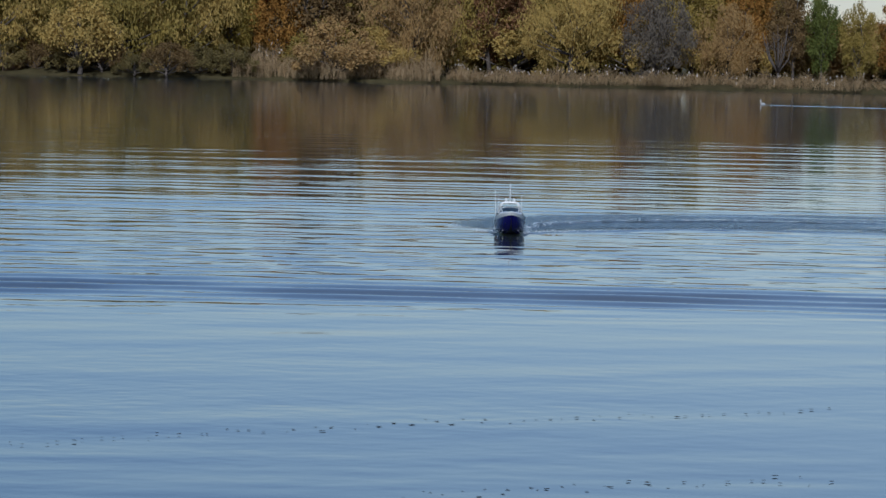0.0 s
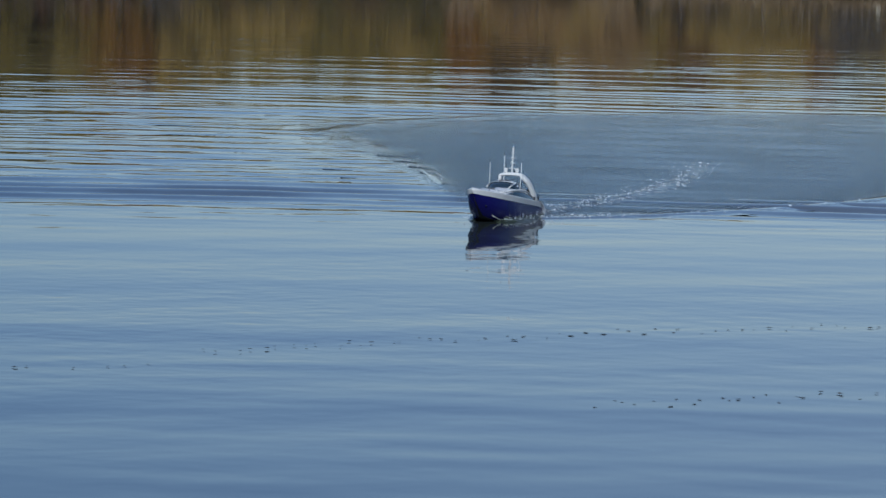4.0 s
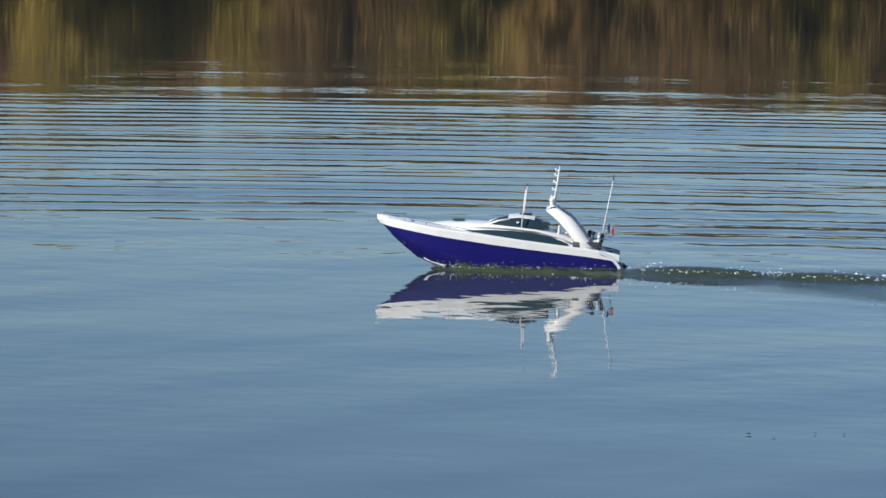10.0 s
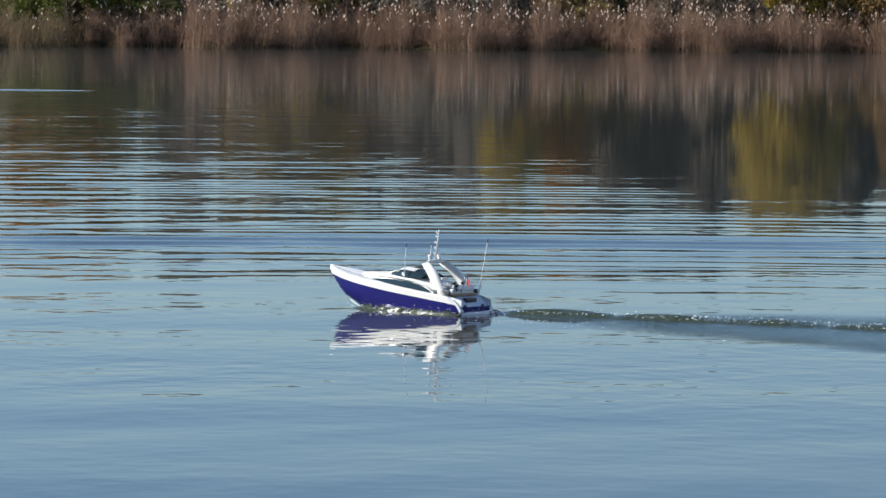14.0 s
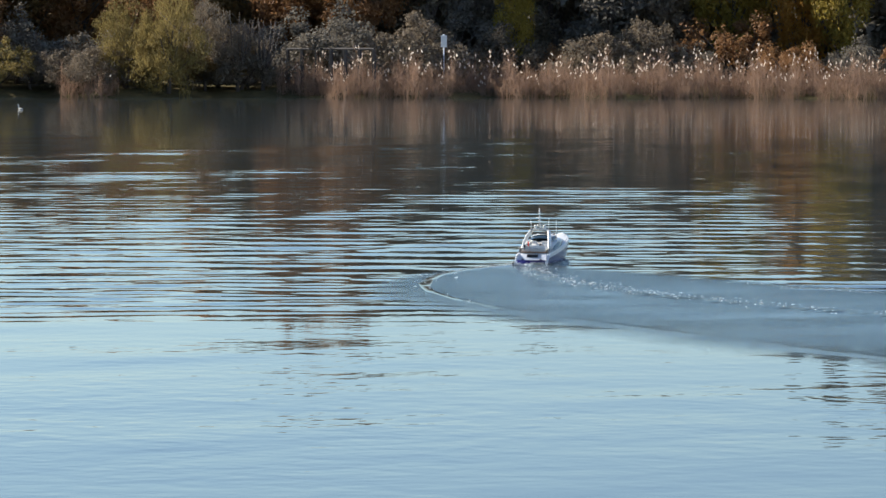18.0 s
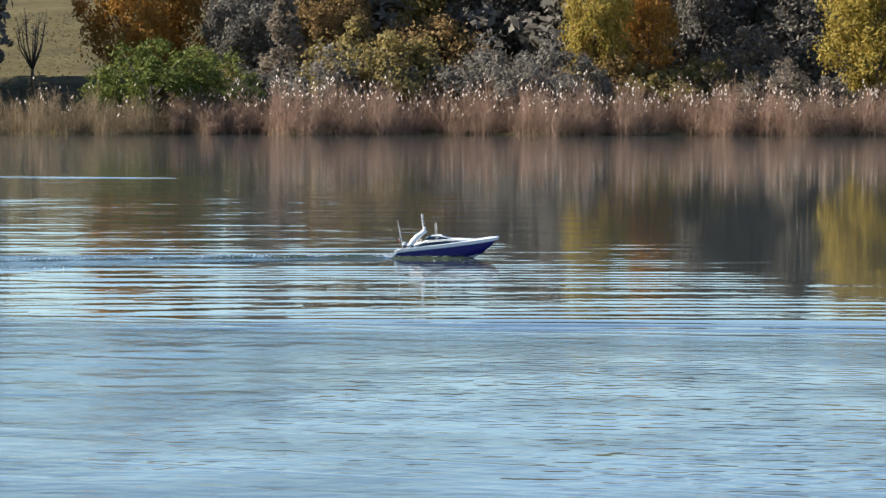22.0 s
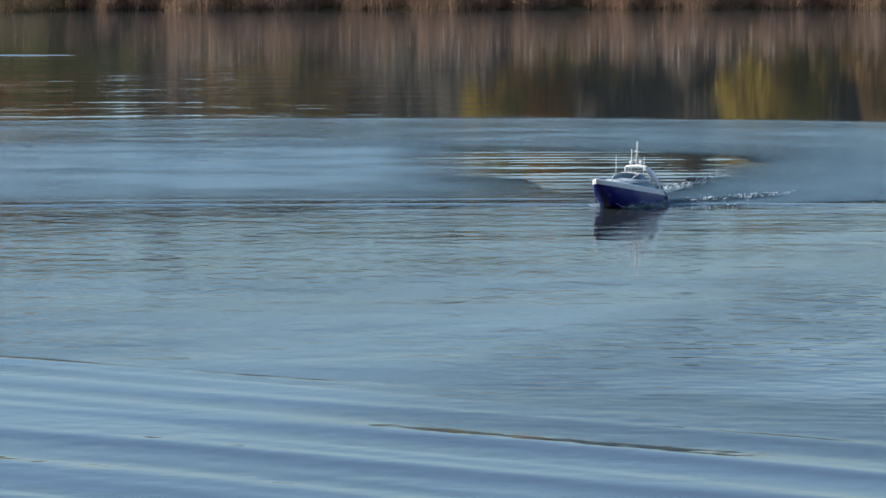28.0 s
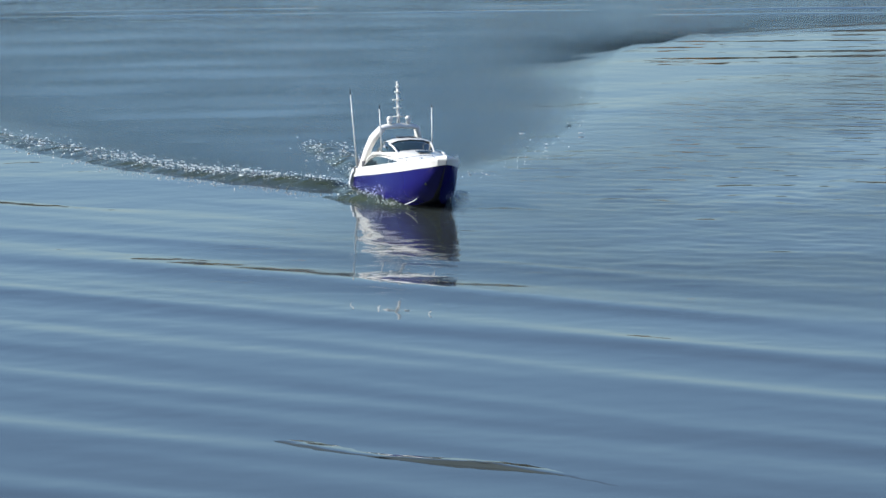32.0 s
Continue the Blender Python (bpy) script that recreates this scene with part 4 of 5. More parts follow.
def boat_cabin(boat):
    # coachroof: a low white shell rising from the foredeck, with a dark wedge window in each side
    xs = [0.30, 0.24, 0.16, 0.08, 0.0, -0.08, -0.16, -0.24, -0.32]
    top = [0.180, 0.186, 0.190, 0.189, 0.186, 0.180, 0.168, 0.150, 0.118]
    half = [0.035, 0.062, 0.083, 0.097, 0.105, 0.108, 0.108, 0.106, 0.104]
    rows = []
    for x, z, h in zip(xs, top, half):
        b, zs = sheer(x)
        rows.append([(x, s * q, w) for s, q, w in ((1, min(h * 1.12, b * 0.93), zs), (1, h * 1.05, zs + (z - zs) * 0.55), (1, h * 0.93, z - 0.004), (1, h * 0.5, z + 0.005), (1, 0, z + 0.008),
                                                   (-1, h * 0.5, z + 0.005), (-1, h * 0.93, z - 0.004), (-1, h * 1.05, zs + (z - zs) * 0.55), (-1, min(h * 1.12, b * 0.93), zs))])
    bm = bmesh.new()
    loft(bm, rows)
    bmesh.ops.recalc_face_normals(bm, faces=bm.faces)
    part("coachroof", bm, WHITE, boat, "white coachroof sweeping back from the foredeck")
    for s in (1, -1):
        bm = bmesh.new()
        low, high = [], []
        for x, lo, hi in ((0.19, 0.160, 0.162), (0.12, 0.150, 0.166), (0.04, 0.142, 0.168), (-0.04, 0.134, 0.166), (-0.12, 0.126, 0.159), (-0.20, 0.117, 0.144), (-0.27, 0.109, 0.118)):
            h = float(np.interp(x, xs[::-1], half[::-1]))
            zs, z = sheer(x)[1], float(np.interp(x, xs[::-1], top[::-1]))
            def y_at(w):
                k = min(max((w - zs) / max(z - zs, 0.01), 0), 1)
                return float(np.interp(k, [0, 0.55, 0.9], [min(h * 1.12, sheer(x)[0] * 0.93), h * 1.05, h * 0.93])) + 0.0035
            low.append((x, s * y_at(lo), lo))
            high.append((x, s * y_at(hi), hi))
        loft(bm, [low, [((a[0] + b[0]) / 2, (a[1] + b[1]) / 2 + s * 0.0012, (a[2] + b[2]) / 2) for a, b in zip(low, high)], high])
        bmesh.ops.recalc_face_normals(bm, faces=bm.faces)
        part("side_window", bm, GLASS, boat, "dark tinted wedge-shaped side window")
        # white arc over the window and the rail on the roof's edge
        bm = tube(bmesh.new(), [(x, s * (float(np.interp(x, xs[::-1], half[::-1])) + 0.006), z) for x, z in ((0.22, 0.172), (0.08, 0.181), (-0.04, 0.178), (-0.14, 0.168), (-0.23, 0.145), (-0.30, 0.11))], [0.003, 0.005, 0.006, 0.006, 0.005, 0.004], 8)
        part("window_arch", bm, WHITE, boat)
    # wheelhouse dome of tinted glass with white frame
    dome = bmesh.new()
    rows = []
    for x, z, h in ((0.06, 0.192, 0.062), (0.02, 0.212, 0.072), (-0.02, 0.222, 0.078), (-0.07, 0.226, 0.080), (-0.13, 0.218, 0.080), (-0.19, 0.196, 0.082)):
        rows.append([(x, s * q, w) for s, q, w in ((1, h * 1.1, 0.178), (1, h, z - 0.010), (1, h * 0.6, z), (1, 0, z + 0.003), (-1, h * 0.6, z), (-1, h, z - 0.010), (-1, h * 1.1, 0.178))])
    rows.insert(0, [(0.075, p[1] * 0.98, 0.187) for p in rows[0]])
    loft(dome, rows)
    bmesh.ops.recalc_face_normals(dome, faces=dome.faces)
    part("windshield", dome, GLASS, boat, "dark tinted wrap-round windshield")
    bm = bmesh.new()
    rows = [[(p[0], p[1] * 1.01, p[2] + 0.003) for p in r[1:6]] for r in rows[3:6]]
    loft(bm, rows)
    bmesh.ops.recalc_face_normals(bm, faces=bm.faces)
    part("wheelhouse_roof", bm, WHITE, boat)
    for s in (1, -1):
        bm = tube(bmesh.new(), [(0.075, s * 0.069, 0.186), (0.02, s * 0.074, 0.205), (-0.03, s * 0.079, 0.214)], [0.004] * 3, 6)
        part("windshield_pillar", bm, WHITE, boat)
    bm = box(bmesh.new(), -0.09, 0, 0.231, 0.05, 0.07, 0.004, 0.0015)
    part("roof_hatch", bm, BLACK, boat)
    bm = box(bmesh.new(), 0.19, 0, 0.201, 0.05, 0.055, 0.004, 0.0015)
    part("deck_hatch", bm, GLASS, boat, "dark glazed hatch in the coachroof")
    # cockpit: floor, two seats, table, wheel
    bm = box(bmesh.new(), -0.30, 0, 0.10, 0.22, 0.19, 0.010, 0.002)
    part("cockpit_floor", bm, TAN, boat, "brown teak cockpit floor")
    for x, y in ((-0.215, 0.045), (-0.215, -0.045)):
        bm = box(bmesh.new(), x, y, 0.125, 0.03, 0.05, 0.04, 0.005)
        box(bm, x - 0.016, y, 0.158, 0.010, 0.05, 0.045, 0.004)
        part("helm_seat", bm, CREAM, boat)
    bm = box(bmesh.new(), -0.375, 0, 0.117, 0.045, 0.17, 0.028, 0.006)
    box(bm, -0.398, 0, 0.137, 0.012, 0.17, 0.03, 0.004)
    part("stern_bench", bm, CREAM, boat)
    bm = box(bmesh.new(), -0.30, 0, 0.138, 0.05, 0.06, 0.005, 0.002)
    tube(bm, [(-0.30, 0, 0.10), (-0.30, 0, 0.136)], [0.005, 0.005], 6)
    part("cockpit_table", bm, TAN, boat)
    bm = tube(bmesh.new(), [(-0.17 + 0.006 * math.cos(a), 0.045 + 0.016 * math.sin(a), 0.165 + 0.016 * math.cos(a)) for a in np.linspace(0, 6.0, 10)], [0.0018] * 10, 5)
    part("steering_wheel", bm, BLACK, boat)
    for s in (1, -1):
        bm = box(bmesh.new(), -0.345, s * 0.112, 0.112, 0.11, 0.012, 0.03, 0.004)
        part("cockpit_side", bm, SHADE, boat, "dark grey cockpit coaming")


def boat_rig(boat):
    # radar arch: a broad white swoosh leaning forward over the cockpit
    front = [(-0.320, 0.100), (-0.292, 0.136), (-0.262, 0.172), (-0.225, 0.212), (-0.176, 0.252)]
    rear = [(-0.402, 0.086), (-0.356, 0.132), (-0.326, 0.176), (-0.285, 0.224), (-0.222, 0.264)]
    ys = (0.114, 0.109, 0.102, 0.091, 0.070)
    for s in (1, -1):
        bm = bmesh.new()
        rows = []
        for (fx, fz), (rx, rz), y in zip(front, rear, ys):
            rows.append([(fx, s * (y + 0.004), fz), (fx * 0.5 + rx * 0.5, s * (y + 0.010), fz * 0.5 + rz * 0.5 + 0.002), (rx, s * (y + 0.004), rz), (rx, s * (y - 0.010), rz - 0.002), (fx, s * (y - 0.010), fz - 0.002)])
        vs = loft(bm, rows, True)
        bm.faces.new(vs[0])
        bm.faces.new(vs[-1])
        bmesh.ops.recalc_face_normals(bm, faces=bm.faces)
        part("radar_arch", bm, WHITE, boat, "white swept side fin of the radar arch")
    bm = bmesh.new()
    loft(bm, [[(-0.176 + dx, y, 0.252 + dz), (-0.200 + dx, y, 0.266 + dz), (-0.224 + dx, y, 0.264 + dz), (-0.200 + dx, y, 0.246 + dz)] for y, dx, dz in ((0.074, 0, 0), (0.05, 0, 0.007), (0, 0, 0.010), (-0.05, 0, 0.007), (-0.074, 0, 0))], True)
    bmesh.ops.recalc_face_normals(bm, faces=bm.faces)
    part("arch_beam", bm, WHITE, boat)
    for s in (1, -1):
        dome = part("radar_dome", ball(ball(bmesh.new(), (-0.20, s * 0.036, 0.292), 0.012, 1, 1, 0.9), (-0.20, s * 0.036, 0.281), 0.010, 1, 1, 1.2), WHITE, boat)
        part("dome_foot", tube(bmesh.new(), [(-0.20, s * 0.036, 0.258), (-0.20, s * 0.036, 0.282)], [0.005, 0.004], 8), WHITE, dome)
    mast = part("mast", tube(bmesh.new(), [(-0.205, 0, 0.262), (-0.218, 0, 0.35), (-0.228, 0, 0.432)], [0.006, 0.0042, 0.0024], 8), WHITE, boat, "thin white signal mast")
    for z, w in ((0.300, 0.046), (0.332, 0.032), (0.362, 0.042), (0.392, 0.024), (0.412, 0.014)):
        x = float(np.interp(z, [0.262, 0.432], [-0.205, -0.228]))
        bm = tube(bmesh.new(), [(x + 0.012, 0, z), (x, 0, z + 0.002), (x - 0.006, 0, z)], [0.0028] * 3, 6)
        tube(bm, [(x, -w / 2, z), (x, w / 2, z)], [0.0022, 0.0022], 6)
        part("crosstree", bm, WHITE, mast)
        part("mast_lamp", ball(bmesh.new(), (x + 0.013, 0, z + 0.005), 0.0045, 1, 1, 1.3, 8, 6), WHITE, mast)
    for p, q, r in (((-0.075, 0.098, 0.172), (-0.092, 0.101, 0.354), 0.0028), ((-0.075, -0.098, 0.172), (-0.092, -0.101, 0.354), 0.0028), ((-0.40, -0.118, 0.088), (-0.455, -0.13, 0.392), 0.0030)):
        p, q = Vector(p), Vector(q)
        rod = part("whip_antenna", tube(bmesh.new(), [p, p.lerp(q, 0.5), p.lerp(q, 0.92)], [r, r * 0.8, r * 0.6], 7), WHITE, boat, "thin white whip antenna")
        part("antenna_tip", tube(bmesh.new(), [p.lerp(q, 0.92), q], [r * 0.75, r * 0.6], 6), BLACK, rod)
        part("antenna_foot", tube(bmesh.new(), [p - Vector((0, 0, 0.004)), p + Vector((0, 0, 0.008))], [r * 2.2, r * 1.6], 8), CHROME, rod)
    # ensign on its staff at the stern
    staff = part("flag_staff", tube(bmesh.new(), [(-0.405, 0.03, 0.10), (-0.445, 0.03, 0.215)], [0.002, 0.0015], 6), CHROME, boat)
    for k, mat in enumerate((NAVY, WHITE, RED)):
        bm = bmesh.new()
        rows = [[(-0.434 - 0.009 * k - 0.0045 * j, 0.03 + 0.006 * math.sin(3 * j + k * 2), z) for z in (0.160 - 0.006 * k, 0.178 - 0.006 * k, 0.196 - 0.006 * k)] for j in range(3)]
        loft(bm, rows)
        bmesh.ops.solidify(bm, geom=list(bm.faces), thickness=0.001)
        part("flag_stripe", bm, mat, staff)
    # dark deck gear in the cockpit and on the stern rail
    for x, y, z in ((-0.375, 0.05, 0.158), (-0.36, -0.04, 0.156), (-0.41, 0.07, 0.15), (-0.25, 0.0, 0.142)):
        bm = ball(bmesh.new(), (x, y, z), 0.011, 1.0, 1.2, 0.8, 8, 6)
        tube(bm, [(x, y, z - 0.03), (x, y, z)], [0.004, 0.004], 6)
        part("deck_gear", bm, BLACK, boat)
    # cushions, ropes and small fittings that crowd the cockpit
    rng = random.Random(6)
    for k in range(14):
        x, y = rng.uniform(-0.36, -0.20), rng.uniform(-0.08, 0.08)
        w = rng.uniform(0.010, 0.020)
        bm = box(bmesh.new(), x, y, 0.115 + rng.uniform(0.01, 0.06), w, w * rng.uniform(0.7, 1.5), rng.uniform(0.014, 0.034), 0.004)
        part("cockpit_fitting", bm, rng.choice((TAN, WHITE, SHADE, CREAM)), boat)
    bm = tube(bmesh.new(), [(-0.36, 0.118, 0.100), (-0.36, 0.118, 0.145), (-0.43, 0.112, 0.138), (-0.45, 0.08, 0.130), (-0.45, -0.08, 0.130), (-0.43, -0.112, 0.138), (-0.36, -0.118, 0.145), (-0.36, -0.118, 0.100)], [0.002] * 8, 6)
    part("stern_rail", bm, CHROME, boat, "chrome stern rail")
    for s in (1, -1):
        bm = tube(bmesh.new(), [(x, s * (sheer(x)[0] * 0.93), sheer(x)[1] + z) for x, z in ((0.12, 0.002), (0.14, 0.016), (0.3, 0.018), (0.40, 0.018), (0.47, 0.016), (0.485, 0.002))], [0.0013] * 6, 5)
        part("bow_rail", bm, CHROME, boat)
        for x in (0.22, 0.32, 0.41):
            part("rail_post", tube(bmesh.new(), [(x, s * sheer(x)[0] * 0.93, sheer(x)[1]), (x, s * sheer(x)[0] * 0.93, sheer(x)[1] + 0.018)], [0.0013, 0.0013], 5), CHROME, boat)
        part("cleat", box(bmesh.new(), 0.38, s * 0.055, sheer(0.38)[1] + 0.009, 0.016, 0.005, 0.008, 0.002), CHROME, boat)
        bm = tube(bmesh.new(), [(0.425, s * 0.040, 0.128), (0.41, s * 0.050, 0.100)], [0.004, 0.006], 6)
        part("anchor", bm, CHROME, boat, "small bright anchor on the bow")
        bm = box(bmesh.new(), -0.06, s * 0.088, 0.200, 0.012, 0.008, 0.008, 0.002)
        part("navigation_lamp", bm, GREY, boat)


def model_boat():
    boat = new("model_boat")
    boat_hull(boat)
    boat_cabin(boat)
    boat_rig(boat)
    return tagged(boat, "radio-controlled model motor yacht, blue hull and white deck", "model boat")


BOAT = model_boat()

# ---- water thrown up by the boat ----


def water_ridge(name, length, amp, width, seed, mat=None, humps=((0.0, 1.0),), sharp=9, nv=19, rim=0.004):
    """A low wave crest along local x that sinks into the lake at its rims."""
    rng = random.Random(seed)
    nu = 13
    span = width * 2.2 + max(abs(h[0]) for h in humps)
    ph = rng.uniform(0, 6)
    vs, fs = [], []
    for i in range(nu):
        u = -1 + 2 * i / (nu - 1)
        fade = max(0.0, 1 - abs(u) ** sharp)
        for j in range(nv):
            v = -span + 2 * span * j / (nv - 1)
            z = sum(a * math.exp(-((v - c - 0.05 * width * math.sin(0.8 * u + ph)) / width) ** 2) for c, a in humps)
            vs.append((u * length / 2, v, amp * z * fade - rim))
    for i in range(nu - 1):
        for j in range(nv - 1):
            k = i * nv + j
            fs.append((k, k + nv, k + nv + 1, k + 1))
    return mesh_of(name, vs, fs, mat or WATER, True)


def flecks(bm, n, sx, sy, sz, size, rng, centre=(0, 0, 0)):
    """Small drops and bubbles of foam, scattered in a box."""
    for _ in range(n):
        r = size * (0.35 + 0.8 * rng.random() ** 2 + (0.8 if rng.random() < 0.04 else 0))
        c = Vector((centre[0] + rng.gauss(0, sx), centre[1] + rng.gauss(0, sy), centre[2] + abs(rng.gauss(0, sz))))
        made = bmesh.ops.create_icosphere(bm, subdivisions=1, radius=r, matrix=Matrix.Translation(c) @ Matrix.Rotation(rng.uniform(0, 3), 4, "Z") @ Matrix.Diagonal((rng.uniform(1, 3.6), 1.0, rng.uniform(0.3, 0.8), 1)))
        for v in made["verts"]:
            v.co = c + (v.co - c) * rng.uniform(0.3, 1.5)
    return bm


def boat_splash(boat):
    rng = random.Random(9)
    for s in (1, -1):
        bm = bmesh.new()
        rows = []
        for k in range(22):
            x = 0.30 - 0.80 * k / 21
            b = sheer(x)[0] * float(np.interp(x, [-0.5, 0.1, 0.3], [0.95, 0.88, 0.55]))
            tall = (0.020 + 0.005 * math.sin(k * 2.1) + 0.004 * rng.uniform(-1, 1)) * min(1, k / 3) * (1.15 - 0.3 * k / 21)
            out = 0.05 + 0.0022 * k
            rows.append([(x, s * (b - 0.01), tall * 0.55), (x, s * (b + out * 0.25), tall + 0.003), (x - 0.01, s * (b + out * 0.6), tall * 0.55 + 0.004 * rng.uniform(-1, 1)), (x - 0.02, s * (b + out), -0.004)])
        loft(bm, rows)
        bmesh.ops.recalc_face_normals(bm, faces=bm.faces)
        wave = part("bow_wave", bm, CHURNED, boat, "curling wave of clear water along the hull")
        bm = bmesh.new()
        for k in range(420):
            x = 0.28 - 0.80 * rng.random() ** 1.3
            b = sheer(x)[0] * 0.92
            flecks(bm, 1, 0.004, 0.010, 0.012, 0.0017, rng, (x, s * (b + rng.uniform(0.0, 0.05)), 0.010))
        tagged(part("foam", bm, FOAM, wave, "white foam flecks"), kind="stuff")
    bm = bmesh.new()
    flecks(bm, 110, 0.05, 0.07, 0.014, 0.0028, rng, (-0.56, 0, 0.006))
    tagged(part("stern_foam", bm, FOAM, boat, "white foam behind the transom"), kind="stuff")


boat_splash(BOAT)


def bow_spray():
    """Drops and thin sheets of water that the bow throws up as the boat comes round."""
    rng = random.Random(17)
    ob = new("bow_spray")
    for side, many in ((-1, 620), (1, 300)):
        bm = bmesh.new()
        for k in range(many):
            u = rng.random()
            x = 0.16 - 0.34 * u
            out = 0.08 + 0.16 * u * rng.random()
            rise = 0.075 * (1 - abs(2 * u - 0.7)) * rng.random() ** 1.4 * (1.0 if side < 0 else 0.6)
            flecks(bm, 1, 0.008, 0.012, 0.006, 0.0021, rng, (x, side * out, 0.004 + max(rise, 0)))
        tagged(part("drops", bm, FOAM, ob, "white drops of spray"), kind="stuff")
        bm = bmesh.new()
        rows = []
        for k in range(14):
            u = k / 13
            tall = (0.022 * math.sin(math.pi * min(u * 1.15 + 0.05, 1)) + 0.012 * rng.random()) * (1.0 if side < 0 else 0.7)
            x, y = 0.15 - 0.40 * u, side * (0.10 + 0.13 * u)
            rows.append([(x, y - side * 0.03, -0.006), (x, y, tall * 0.7), (x - 0.01, y + side * 0.02, tall), (x - 0.015, y + side * 0.04, tall * 0.6), (x - 0.02, y + side * 0.07, -0.006)])
        loft(bm, rows)
        bmesh.ops.recalc_face_normals(bm, faces=bm.faces)
        part("sheet", bm, CHURNED, ob, "curling sheet of clear water")
    return tagged(ob, "white spray thrown up by the bow of the boat", "spray")


SPRAY = bow_spray()

# the way the boat came before the clip begins
EARLIER = [(-24, 37.0, -75.0), (-14, 38.5, -40.0), (-8, 39.5, -19.0), (-5, 39.9, -9.0), (-4, 40.2, -5.6), (-3, 40.4, -2.2), (-2, 40.2, 0.9), (-1.5, 39.7, 2.3), (-1, 38.8, 3.3), (-0.5, 37.5, 3.8)]


def boat_place(t):
    ts = [r[0] for r in EARLIER] + [r[0] for r in BOAT_ROWS]
    xs = [r[1] for r in EARLIER] + [r[1].translation.x for r in BOAT_ROWS]
    ys = [r[2] for r in EARLIER] + [r[1].translation.y for r in BOAT_ROWS]
    return Vector((float(np.interp(t, ts, xs)), float(np.interp(t, ts, ys)), 0))


def wake_offset(age, quick=0.80):
    """How far the bow wave has run sideways after that many seconds."""
    return 0.10 + quick * (1 - math.exp(-age / 0.55)) + 0.60 * age


def wake_place(t, age, side):
    reach = 0.4 if age < 4 else min(0.4 + (age - 4) * 0.3, 1.6)
    p = sum((boat_place(t - age + k * reach / 2) for k in (-2, -1, 0, 1, 2)), Vector()) / 5
    way = boat_place(t - age + reach) - boat_place(t - age - reach)
    way = way.normalized() if way.length > 1e-6 else Vector((1, 0, 0))
    return p - way * 0.1 + Vector((-way.y, way.x, 0)) * side * wake_offset(age, float(np.interp(t - age, [13.5, 15.5, 19, 21], [0.8, 0.45, 0.45, 0.8])))


WAKE = []
AGES = [0.06, 0.16, 0.27, 0.4, 0.55, 0.72, 0.9, 1.1, 1.35, 1.6, 1.9, 2.2, 2.55, 2.9, 3.3, 3.75, 4.2, 4.7, 5.2, 5.8, 6.4, 7.0, 7.7, 8.4, 9.2, 10.0, 10.8, 11.6, 12.4, 13.2, 14.0, 15.0, 16.0, 17.0]


